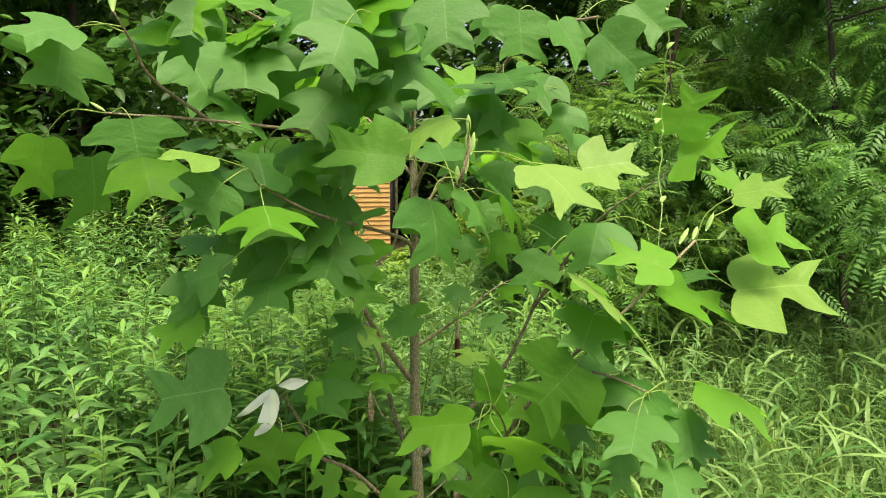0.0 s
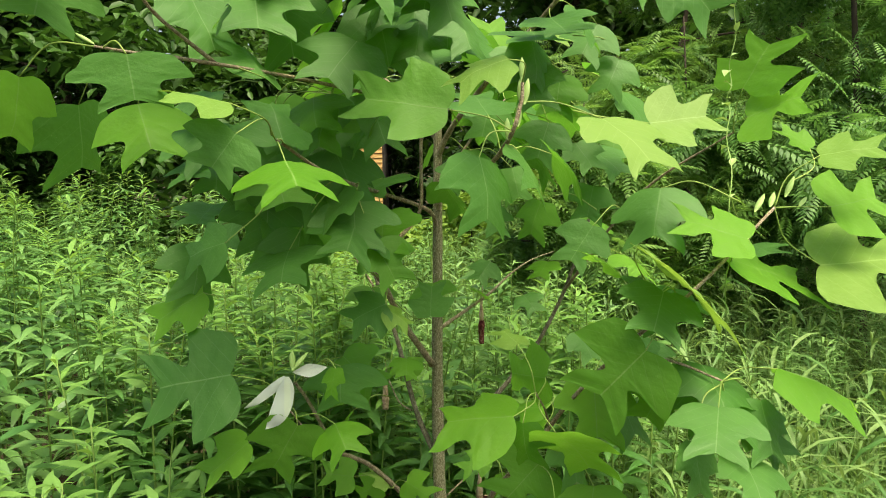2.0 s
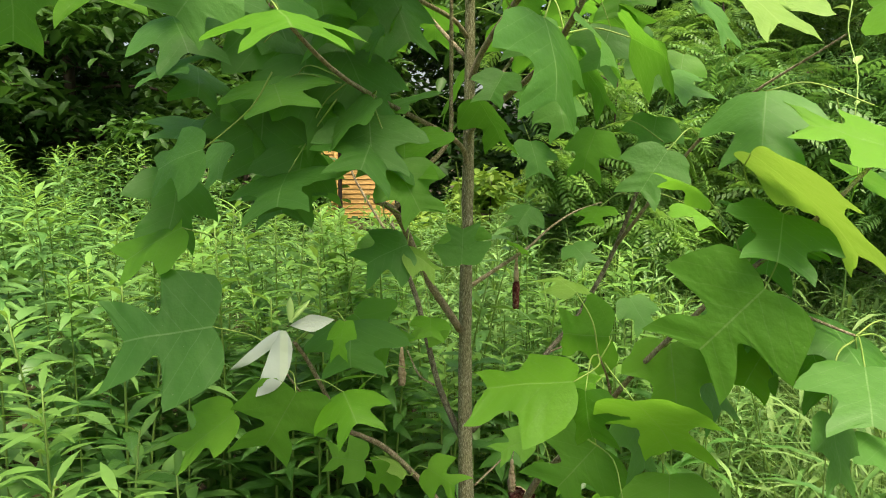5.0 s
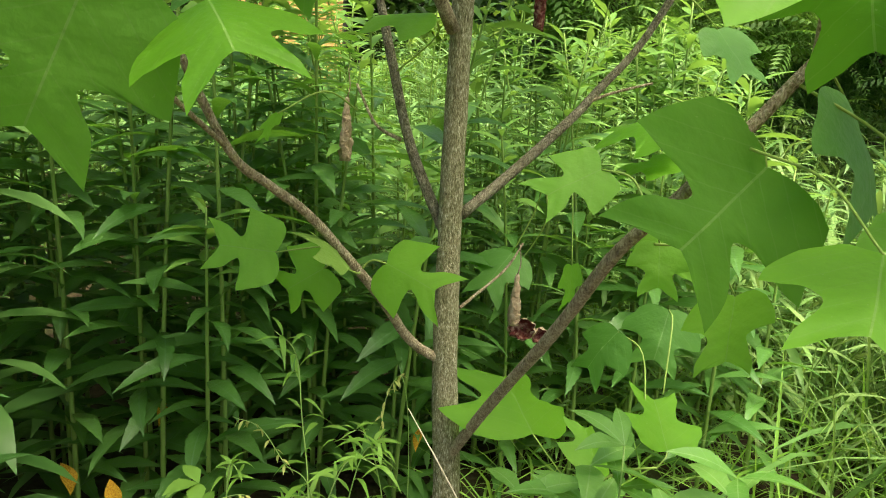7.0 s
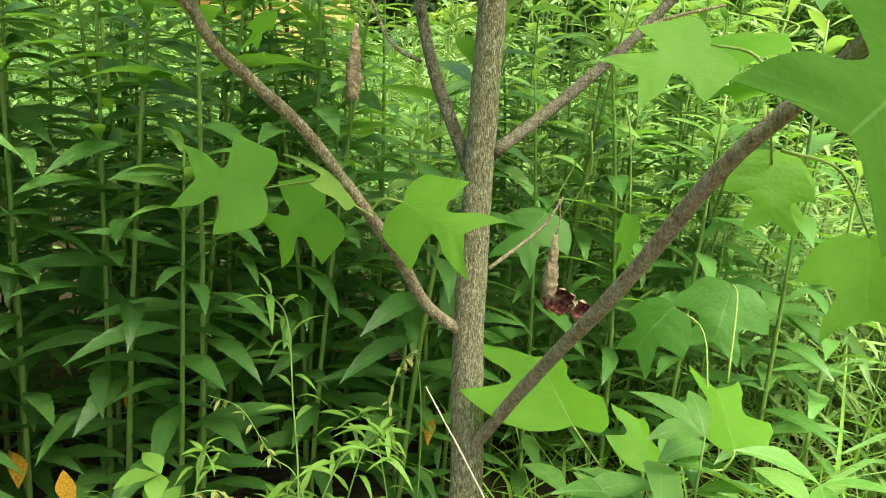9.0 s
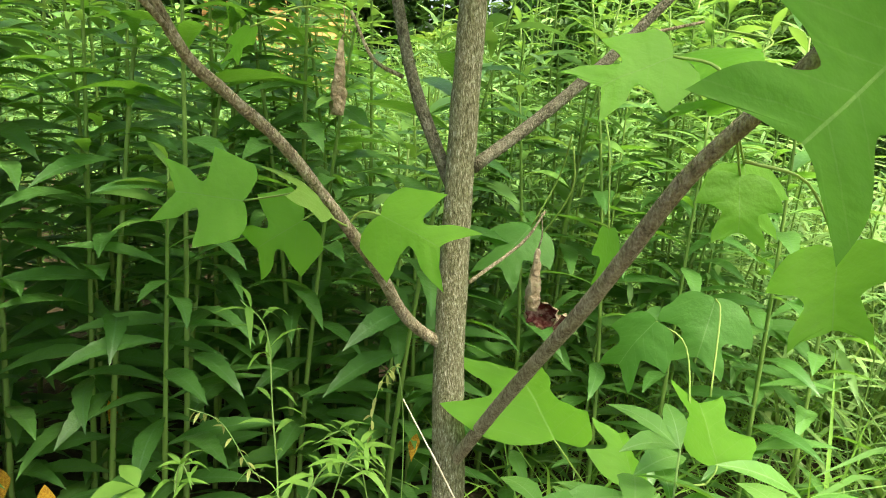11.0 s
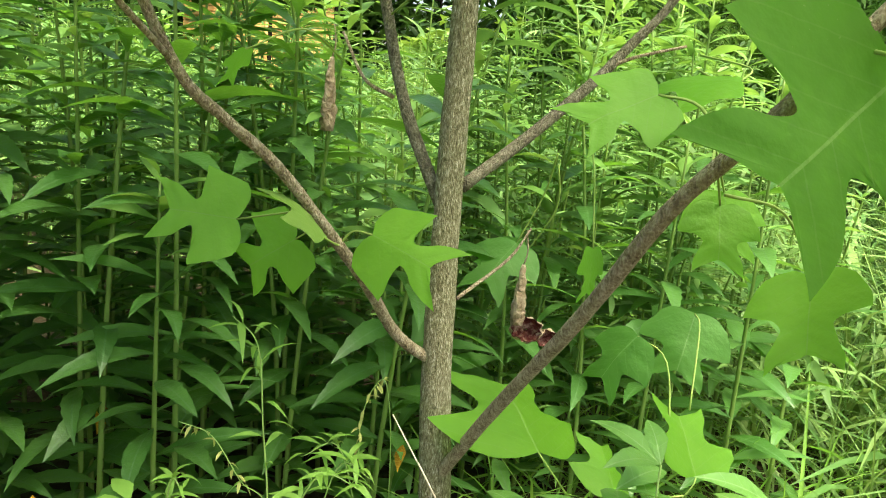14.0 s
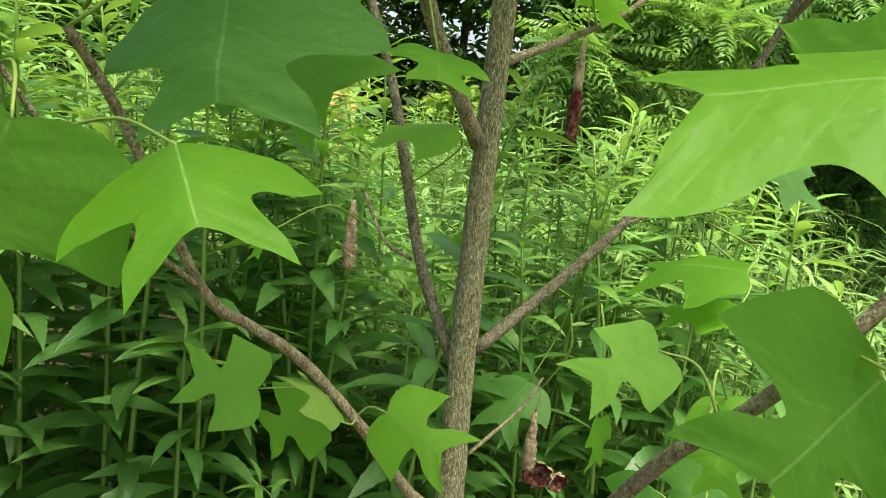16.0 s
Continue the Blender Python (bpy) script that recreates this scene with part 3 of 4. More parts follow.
# leaves, group 9
leaf(0.092, 1.704, 1.056, -78, 11, 136, 0.095, 1.17, 'm', 3)
leaf(0.151, 1.891, 0.888, -68, -43, 168, 0.139, 1.28, 'm', 5)
leaf(0.216, 2.040, 0.724, -41, 21, 136, 0.111, 0.78, 'y', 2)
leaf(0.032, 1.988, 0.865, -30, -38, 127, 0.081, 0.82, 'b', 5)
leaf(0.169, 1.743, 0.849, -20, -12, 152, 0.114, 1.03, 'b', 4)
leaf(0.164, 2.129, 0.782, -63, 5, -176, 0.074, 1.04, 'y', 4)
leaf(-0.544, 1.823, 1.128, -13, -54, 109, 0.201, 1.12, 'g', 5)
leaf(0.294, 1.529, 1.256, -81, -41, 157, 0.155, 1.2, 'm', 5)
leaf(0.068, 2.333, 0.390, 39, 15, 37, 0.143, 1.79, 'y', 4)
leaf(-0.473, 2.050, 1.699, -53, 3, -132, 0.242, 0.97, 'g')
leaf(-0.370, 2.120, 1.699, -58, 7, -149, 0.207, 0.93, 'g')
leaf(-0.248, 2.000, 1.749, -55, 5, -144, 0.167, 0.95, 'g')
leaf(-0.643, 1.950, 1.982, -59, 9, -132, 0.201, 0.97, 'g')
# leaves, group 10
leaf(-0.451, 2.000, 2.002, -65, 7, -150, 0.217, 0.92, 'g')
leaf(-0.228, 2.000, 1.955, 122, 175, 31, 0.190, 0.95, 'g')
leaf(-0.070, 2.100, 1.540, -45, 4, -51, 0.137, 1.03, 'g')
leaf(-0.026, 2.000, 1.586, -50, -13, 156, 0.092, 0.95, 'g')
leaf(-0.331, 2.100, 1.093, -36, 46, -162, 0.157, 0.83, 'm')
leaf(-0.321, 1.974, 1.103, -67, 9, 161, 0.113, 1.73, 'g', 4)
leaf(-0.623, 2.009, 1.494, -20, -2, 175, 0.128, 1.01, 'g', 2)
leaf(-0.270, 2.261, 1.246, -37, 3, -175, 0.116, 1.04, 'm', 2)
leaf(-0.099, 2.280, 1.253, -31, 14, 169, 0.119, 0.99, 'm', 0)


def lobe(points, widths, sag):
    """One narrow lobe of a shut leaf: a curved strip, thickest at its middle line."""
    V, F = [], []
    for i, (p, w) in enumerate(zip(points, widths)):
        q, r = points[max(i - 1, 0)], points[min(i + 1, len(points) - 1)]
        d = (r - q).normalized()
        side = Vector((d.z, 0, -d.x))
        V += [p + side * w + Vector((0, sag * w, 0)), p + Vector((0, -0.003 * math.sin(i), 0)), p - side * w + Vector((0, sag * w, 0))]
    for i in range(len(points) - 1):
        a = 3 * i
        F += [(a, a + 1, a + 4, a + 3), (a + 1, a + 2, a + 5, a + 4)]
    return [tuple(v) for v in V], F


def folded_leaf(x, y, z):
    """A leaf shut along its midrib, so that its pale underside shows."""
    long = spline([Vector((0.0, 0, 0.0)), Vector((-0.004, -0.004, -0.032)), Vector((-0.014, -0.012, -0.07)), Vector((-0.03, -0.014, -0.098)), Vector((-0.05, -0.012, -0.118))], 3)
    slim = spline([Vector((-0.004, 0.004, -0.004)), Vector((-0.036, 0.002, -0.03)), Vector((-0.07, -0.004, -0.056)), Vector((-0.1, 0.002, -0.074))], 3)
    wide = [0.004, 0.011, 0.016, 0.0195, 0.021, 0.022, 0.0215, 0.021, 0.019, 0.016, 0.011, 0.006, 0.0005]
    thin = [0.006, 0.0095, 0.0105, 0.011, 0.0105, 0.0095, 0.008, 0.006, 0.0035, 0.0005]
    V, F = join([lobe(long, wide, 0.35), lobe(slim, thin, 0.3)])
    ob = part("leaf", V, F, LEAF["u"], tree, "folded leaf showing its pale grey-green underside")
    ob.location = Vector((x, y, z)) - ORIGIN
    ob = shared("leaf", build("leaf", *arrays(*blade(14, 0.2, 0.12, 0.05, 0.2, 0.45)), LEAF["u"]), tree,
                Matrix.Translation(Vector((x + 0.012, y, z + 0.01)) - ORIGIN) @ Matrix(((0, 0.98, 0, 0), (0.1, 0, -0.98, 0), (-0.98, 0.0, 0.1, 0), (0, 0, 0, 1))) @ Matrix.Scale(0.082, 4), "narrow leaf showing its pale underside")


folded_leaf(-0.423, 1.842, 1.117)
# shaded leaves deep in the lower right
deep = random.Random(17)
for k in range(14):
    p = deep.choice([q for q in TWIGS if 0.95 < q.z < 1.4 and q.x > 0.2])
    p = p + Vector((deep.uniform(-0.02, 0.16), deep.uniform(0.03, 0.2), deep.uniform(-0.12, 0.05)))
    leaf(p.x, p.y, p.z, deep.uniform(-55, -15), deep.uniform(-20, 20), deep.uniform(120, 240), deep.uniform(0.10, 0.17), 1.0, deep.choice("ggy"))
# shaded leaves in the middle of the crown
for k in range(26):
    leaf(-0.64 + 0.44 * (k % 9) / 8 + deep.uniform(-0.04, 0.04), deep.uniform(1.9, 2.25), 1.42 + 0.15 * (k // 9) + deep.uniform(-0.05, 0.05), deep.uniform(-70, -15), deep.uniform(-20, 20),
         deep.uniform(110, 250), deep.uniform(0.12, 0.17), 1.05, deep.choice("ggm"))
# shaded leaves over the fork, added to throw shade on the weeds behind
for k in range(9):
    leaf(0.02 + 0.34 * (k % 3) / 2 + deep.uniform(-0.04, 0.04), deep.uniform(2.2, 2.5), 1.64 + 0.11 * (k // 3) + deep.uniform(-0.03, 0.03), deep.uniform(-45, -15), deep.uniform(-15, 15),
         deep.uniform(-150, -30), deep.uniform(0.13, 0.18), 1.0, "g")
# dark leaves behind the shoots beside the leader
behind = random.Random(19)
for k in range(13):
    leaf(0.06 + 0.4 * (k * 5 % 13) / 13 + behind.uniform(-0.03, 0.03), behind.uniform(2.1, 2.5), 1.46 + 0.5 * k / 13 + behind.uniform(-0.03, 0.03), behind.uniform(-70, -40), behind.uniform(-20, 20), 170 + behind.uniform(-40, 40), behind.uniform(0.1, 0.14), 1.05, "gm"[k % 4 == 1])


# the rest of the crown, further back and higher up
rest = random.Random(8)
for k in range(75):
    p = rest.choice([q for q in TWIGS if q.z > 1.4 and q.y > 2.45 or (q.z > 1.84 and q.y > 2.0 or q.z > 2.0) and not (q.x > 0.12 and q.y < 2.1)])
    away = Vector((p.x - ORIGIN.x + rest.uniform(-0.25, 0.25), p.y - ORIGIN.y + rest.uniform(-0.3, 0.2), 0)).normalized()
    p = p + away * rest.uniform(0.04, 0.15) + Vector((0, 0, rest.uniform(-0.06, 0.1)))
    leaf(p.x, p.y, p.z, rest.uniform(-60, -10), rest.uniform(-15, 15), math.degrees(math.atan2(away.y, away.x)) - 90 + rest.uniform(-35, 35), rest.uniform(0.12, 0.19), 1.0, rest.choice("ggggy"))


# ---------------- tall weeds ----------------
GOLD_LEAF = [blade(4, 0.115, 0.42, 0.24, 0.2), blade(4, 0.105, 0.6, 0.36, 0.25), blade(4, 0.12, 0.5, 0.18, 0.15, 0.4, 0.3)]
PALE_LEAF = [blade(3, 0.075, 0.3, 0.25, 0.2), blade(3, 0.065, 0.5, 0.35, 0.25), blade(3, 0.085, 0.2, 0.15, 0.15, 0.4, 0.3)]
TIP_LEAF = blade(4, 0.10, 0.25, 0.2, 0.3)


def goldenrod_plan(rnd, height, bare=0.12, low=-0.06):
    """The stem's line and the poses of the leaves of one tall weed, upright at the origin."""
    lean, way = rnd.uniform(0, 0.16), rnd.uniform(0, 6.28)
    line = [Vector((math.cos(way) * lean * t * t * height, math.sin(way) * lean * t * t * height, t * height)) for t in np.linspace(0, 1, 9)]
    leaves, tips = [], []
    z, az = bare * height, rnd.uniform(0, 6.28)
    while z < height:
        t = z / height
        p = line[min(8, int(t * 8))].lerp(line[min(8, int(t * 8) + 1)], t * 8 % 1)
        az += 2.4 + rnd.uniform(-0.35, 0.35)
        if t < 0.93:
            size = (0.135 + 0.045 * math.sin(math.pi * min(1, t * 1.15)) + rnd.uniform(-0.025, 0.02)) * (0.82 if t > 0.8 else 1)
            leaves.append((p, az, rnd.uniform(low, low + 0.44) + 0.2 * t ** 3, rnd.uniform(-0.35, 0.35), size))
        else:
            tips.append((p, az, 0.05 + 7 * (t - 0.93), rnd.uniform(-0.3, 0.3), rnd.uniform(0.07, 0.11)))
        z += rnd.uniform(0.017, 0.03) * (1.0 if t < 0.85 else 0.45)
    return line, leaves, tips


# Darker than the far goldenrod leaf, with the tree's shade in the colour.
M_GOLDNEAR = tulip_leaf_material("goldenrod_near_leaf", (0.043, 0.14, 0.027), (0.1, 0.245, 0.055), (0.16, 0.38, 0.03), (0.13, 0.28, 0.09), 0.4, 0.36, 0.5)
GOLD_NEAR = [blade(15, 0.105, 0.3, 0.2, 0.2, 0.4, 0, 0.06), blade(15, 0.1, 0.46, 0.3, 0.25, 0.4, 0, 0.07), blade(15, 0.112, 0.36, 0.16, 0.15, 0.4, 0.3, 0.06)]
GOLD_MESH = [build("leaf", *arrays(*b), M_GOLDNEAR) for b in GOLD_NEAR]
TOP_MESH = [build("leaf", *arrays(*b), M_GOLDTOP) for b in GOLD_NEAR]
TIP_MESH = build("leaf", *arrays(*TIP_LEAF), M_GOLDTOP)


def goldenrod_near(x, y, height, seed, bare=0.12, pale=0.8):
    """A near plant: every leaf a piece of its own."""
    rnd = random.Random(seed)
    root = tagged(new("goldenrod"), "tall goldenrod stalk with many narrow drooping leaves", "weed", "goldenrod stand")
    root.location = (x, y, -0.02)
    line, leaves, tips = goldenrod_plan(rnd, height, bare)
    part("stalk", *tube(line, 0.0055, 0.002, 7), M_STEM, root)
    for k, (p, az, el, roll, s) in enumerate(leaves):
        shared("leaf", (TOP_MESH if p.z > height * pale else GOLD_MESH)[k % 3], root, turn(*p, az, el, roll, s))
    for p, az, el, roll, s in tips:
        shared("leaf", TIP_MESH, root, turn(*p, az, el, roll, s))
    return root


def pale_plan(rnd, height):
    """A bushier weed with short narrow leaves, crowded towards its top."""
    lean, way = rnd.uniform(0, 0.14), rnd.uniform(0, 6.28)
    line = [Vector((math.cos(way) * lean * t * t * height, math.sin(way) * lean * t * t * height, t * height)) for t in np.linspace(0, 1, 9)]
    leaves, tips = [], []
    for k in range(95):
        t = 0.12 + 0.86 * (k + rnd.random()) / 95
        p = line[min(8, int(t * 8))].lerp(line[min(8, int(t * 8) + 1)], t * 8 % 1)
        if k % 3:
            a = rnd.uniform(0, 6.28)
            p = p + Vector((math.cos(a), math.sin(a), rnd.uniform(-0.1, 0.6))) * rnd.uniform(0, 0.13) * (1.15 - t)
        (leaves if t < 0.95 else tips).append((p, k * 2.4 + rnd.uniform(-0.6, 0.6), rnd.uniform(-0.35, 0.6) + 0.3 * t, rnd.uniform(-0.5, 0.5), rnd.uniform(0.05, 0.105)))
    return line, leaves, tips


def goldenrod_kind(seed, height, pale=False):
    rnd = random.Random(seed)
    line, leaves, tips = pale_plan(rnd, height) if pale else goldenrod_plan(rnd, height, 0.1, -0.2)
    lv = [scatter((PALE_LEAF if pale else GOLD_LEAF)[k], [turn(*p, az, el, ro, s) for i, (p, az, el, ro, s) in enumerate(leaves) if i % 3 == k]) for k in range(3)]
    V = np.concatenate([v for v, f in lv])
    off = np.cumsum([0] + [len(v) for v, f in lv])
    F = np.concatenate([f + o for (v, f), o in zip(lv, off)])
    tv, tf = scatter(TIP_LEAF, [turn(*p, az, el, ro, s) for p, az, el, ro, s in tips])
    sv, sf = tube(line, 0.0045, 0.0018, 4, 0, False)
    return (V, F), (tv, tf), (np.asarray(sv), np.asarray(sf))


KINDS = [goldenrod_kind(50 + k, 1.4) for k in range(9)]
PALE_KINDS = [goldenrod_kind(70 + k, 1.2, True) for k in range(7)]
for k, (x, y, h) in enumerate([(-0.74, 2.55, 1.38), (-0.577, 2.53, 1.42), (-0.459, 2.53, 1.3), (-0.315, 2.7, 1.35), (-0.144, 2.62, 1.25), (0.253, 2.75, 1.05),
                               (0.412, 2.9, 1.0), (0.529, 2.7, 0.98), (-0.485, 2.5, 0.72), (-0.86, 2.72, 1.45), (-0.66, 2.8, 1.4), (-0.4, 2.88, 1.4), (-0.2, 2.9, 1.3),
                               (0.33, 3.2, 1.0), (0.16, 2.85, 1.0), (0.62, 2.95, 0.95), (0.48, 3.1, 1.05), (0.36, 2.72, 0.85), (0.66, 2.75, 0.8), (-0.98, 2.5, 1.35), (-0.74, 1.82, 0.93), (-0.62, 1.86, 0.86), (-1.0, 2.15, 1.1), (-0.88, 2.2, 1.15), (-0.95, 1.5, 0.95), (-0.82, 1.62, 0.9), (-1.12, 1.8, 1.05), (-0.9, 1.92, 1.0), (-1.2, 1.62, 1.0), (-1.3, 2.0, 1.1), (-1.05, 1.3, 0.9)]):
    goldenrod_near(x, y, h * (0.9 if h > 1.2 else 1), 100 + k, 0.08)


thick = random.Random(77)
for k in range(34):
    # the edge of the stand behind the tree
    x, y = -1.25 + 1.4 * (k % 17) / 17 + thick.uniform(-0.05, 0.05), (2.66 if k < 17 else 3.0) + thick.uniform(-0.1, 0.14)
    goldenrod_near(x, y, thick.uniform(0.72, 0.92) if x > -0.22 else thick.uniform(0.95, 1.3) if x > -0.5 else thick.uniform(1.0, 1.28), 200 + k, 0.06)


for k in range(18):
    # lower plants with pale tops beside the tree
    goldenrod_near(thick.uniform(-1.55, -0.72), thick.uniform(1.25, 2.1), thick.uniform(0.72, 1.0), 300 + k, 0.06, 0.86)


for k in range(8):
    # taller plants behind the trunk
    goldenrod_near(-0.26 - 0.36 * k / 7, 2.95 + 0.9 * (k * 5 % 8) / 8, thick.uniform(1.12, 1.27), 330 + k, 0.06)


for k in range(6):
    # taller plants beyond the trunk's other side
    goldenrod_near(0.15 + 0.34 * k / 5, 2.9 + 0.5 * (k * 5 % 6) / 6, thick.uniform(1.02, 1.17), 350 + k, 0.06, 0.5)


def in_stand(x, y):
    """Whether the tall stand of weeds grows at a place."""
    if x < -0.8:
        return y > 2.1 + 0.3 * math.sin(x * 3)
    return y > 2.75 and x < 0.95 + 0.25 * y - 0.6


def stand_of(kinds, mats, parts):
    for which, name, mat, label in parts:
        Vs, Fs, o = [], [], 0
        for kind, ms in zip(kinds, mats):
            v, f = scatter(kind[which], ms)
            Vs.append(v)
            Fs.append(f + o)
            o += len(v)
        tagged(part(name, np.concatenate(Vs), np.concatenate(Fs), mat), label, "weeds", kind="stuff")


def stand():
    rnd = random.Random(5)
    mats = [[] for _ in KINDS]
    while sum(map(len, mats)) < 640:
        x, y = rnd.uniform(-7, 1.2), 2.0 + 5.6 * rnd.random() ** 1.25
        if not in_stand(x, y) or x > -0.3 + 0.8 * rnd.random() ** 2 and rnd.random() < 0.9 or y > 3.1 and x > -0.42 * y and rnd.random() < 0.6:
            continue
        h = rnd.uniform(0.72, 1.08) if x < -1.4 else rnd.uniform(0.62, 0.84) if y > 3.2 else rnd.uniform(0.75, 0.95)
        if y > 4 and -2.4 < x * 8 / y < -0.4:
            h = rnd.uniform(0.62, 0.8) if y < 5.4 else rnd.uniform(0.52, 0.7)
        mats[rnd.randrange(len(KINDS))].append(Matrix.Translation((x, y, -0.02)) @ Matrix.Rotation(rnd.uniform(0, 6.28), 4, "Z") @ Matrix.Diagonal((1, 1, h, 1)))
    stand_of(KINDS, mats, ((0, "weed_foliage", M_GOLD, "dense stand of tall goldenrod leaves"), (1, "weed_tips", M_GOLDTOP, "pale growing tips of the goldenrod stand"),
                           (2, "weed_stalks", M_STEM, "upright green stalks of the goldenrod stand")))
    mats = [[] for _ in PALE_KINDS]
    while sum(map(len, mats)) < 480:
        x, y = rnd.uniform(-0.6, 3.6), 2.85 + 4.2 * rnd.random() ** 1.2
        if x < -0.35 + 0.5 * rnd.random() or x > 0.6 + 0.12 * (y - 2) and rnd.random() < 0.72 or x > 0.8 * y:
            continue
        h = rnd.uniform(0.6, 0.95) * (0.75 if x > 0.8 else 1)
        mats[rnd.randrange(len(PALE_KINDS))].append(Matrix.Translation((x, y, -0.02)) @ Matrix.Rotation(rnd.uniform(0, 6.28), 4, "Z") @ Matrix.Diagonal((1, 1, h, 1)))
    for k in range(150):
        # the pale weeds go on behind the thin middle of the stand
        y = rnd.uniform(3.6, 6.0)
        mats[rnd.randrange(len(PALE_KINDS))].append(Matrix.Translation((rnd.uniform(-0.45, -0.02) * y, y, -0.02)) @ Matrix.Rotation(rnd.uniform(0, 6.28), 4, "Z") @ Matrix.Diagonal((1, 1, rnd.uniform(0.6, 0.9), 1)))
    stand_of(PALE_KINDS, mats, ((0, "pale_weed_foliage", M_PALE, "narrow-leaved weeds with sunlight put into their pale green"), (2, "pale_weed_stalks", M_STEM, "thin stalks of the pale weeds")))


stand()


# ---------------- grass ----------------
def grass(name, label, count, area, tall, mat, seed, wide=0.012, keep=None):
    rnd = random.Random(seed)
    shapes = [blade(5, wide, a, 0.0, 0.3, 0.25) for a in (0.25, 0.55, 0.9)]
    mats = [[] for _ in shapes]
    for _ in range(count):
        x, y = rnd.uniform(*area[0]), rnd.uniform(*area[1])
        if keep and not keep(x, y):
            continue
        s = rnd.uniform(*tall)
        mats[rnd.randrange(3)].append(turn(x, y, -0.02, rnd.uniform(0, 6.28), rnd.uniform(0.75, 1.5), rnd.uniform(-0.5, 0.5), s))
    Vs, Fs, o = [], [], 0
    for sh, ms in zip(shapes, mats):
        v, f = scatter(sh, ms)
        Vs.append(v)
        Fs.append(f + o)
        o += len(v)
    tagged(part(name, np.concatenate(Vs), np.concatenate(Fs), mat), label, "grass", kind="stuff")


MEADOW = lambda x, y: x > 0.66 + 0.12 * (y - 2) + 0.45 * (y < 2.5)
grass("meadow_grass", "broad pale green blades of meadow grass", 7000, ((0.6, 4.5), (1.6, 6.5)), (0.3, 0.75), M_GRASS, 11, 0.012, MEADOW)
grass("meadow_stalks", "thin pale stalks of meadow grass", 5000, ((0.6, 4.5), (1.6, 6.5)), (0.5, 0.95), M_GRASS, 13, 0.0035, MEADOW)
REED = blade(4, 0.034, 0.85, 0.25, 0.3, 0.3)


def reeds():
    """Shoots with broad arching blades, one above the other."""
    rnd = random.Random(31)
    mats, stalks = [], []
    while len(stalks) < 620:
        x, y = rnd.uniform(0.6, 4.2), 2.0 + 4.5 * rnd.random() ** 1.3
        if not MEADOW(x, y):
            continue
        h, az = rnd.uniform(0.35, 0.75), rnd.uniform(0, 6.28)
        stalks.append(Matrix.Translation((x, y, -0.02)) @ Matrix.Rotation(rnd.uniform(-0.12, 0.12), 4, "X") @ Matrix.Diagonal((1, 1, h, 1)))
        for k in range(8):
            t = 0.2 + 0.8 * k / 7
            mats.append(turn(x, y, h * t - 0.02, az + 3.14 * (k % 2) + rnd.uniform(-0.7, 0.7), rnd.uniform(0.35, 1.0) + 0.2 * t, rnd.uniform(-0.4, 0.4), rnd.uniform(0.2, 0.38)))
    tagged(part("reed_blades", *scatter(REED, mats), M_GRASS), "broad arching blades of lush reed grass", "grass", kind="stuff")
    v, f = tube([Vector((0, 0, 0)), Vector((0, 0, 0.5)), Vector((0, 0, 1))], 0.003, 0.0015, 4, 0, False)
    tagged(part("reed_stalks", *scatter((v, f), stalks), M_STEM), "green stalks of the reed grass", "grass", kind="stuff")


reeds()
# Out of view: added so that the ground bounces light like grass.
grass("short_grass", "low thin grass added out of view around the meadow", 8000, ((-4, 4.5), (-3.5, 2.0)), (0.08, 0.2), M_GRASS, 14, 0.02, lambda x, y: not (x > -1.6 and x < 0.7 and y > 1.1))
grass("under_grass", "thin grass under the tall weeds", 5000, ((0.0, 2.2), (2.6, 6)), (0.2, 0.5), M_NARROW, 12, 0.009)


# ---------------- shrubs and trees behind ----------------
def leaf_cloud(rnd, centre, spread, count, size, flat=0.6):
    out = []
    for _ in range(count):
        d = Vector((rnd.gauss(0, 1), rnd.gauss(0, 1), rnd.gauss(0, 1)))
        p = centre + Vector((d.x * spread, d.y * spread, d.z * spread * flat))
        out.append(turn(*p, rnd.uniform(0, 6.28), rnd.uniform(-0.9, 0.5), rnd.uniform(-0.6, 0.6), size * rnd.uniform(0.7, 1.3)))
    return out


OVAL = ([(0, 0, 0), (-0.24, 0.3, 0.07), (-0.2, 0.68, 0.03), (0, 1, -0.16), (0.2, 0.68, 0.03), (0.24, 0.3, 0.07)], [(0, 3, 2, 1), (0, 5, 4, 3)])
DART = ([(0, 0, 0), (0.17, 0.38, 0.04), (0, 1, -0.14), (-0.17, 0.38, 0.04)], [(0, 1, 2, 3)])


def pinnate():
    """A compound leaf one unit long: leaflets in pairs on a bending midrib."""
    V, F = [], []
    one = DART
    for i in range(9):
        y = 0.12 + 0.88 * i / 9
        for sgn in (-1, 1):
            m = turn(0, y, -0.35 * y * y, sgn * -1.15 + (0.15 * i / 9) * sgn, -0.25, 0, 0.24 * math.sin(math.pi * (0.2 + 0.7 * i / 9)))
            o = len(V)
            V += [tuple(m @ Vector(v)) for v in one[0]]
            F += [tuple(j + o for j in f) for f in one[1]]
    return V, F


PINNATE = pinnate()


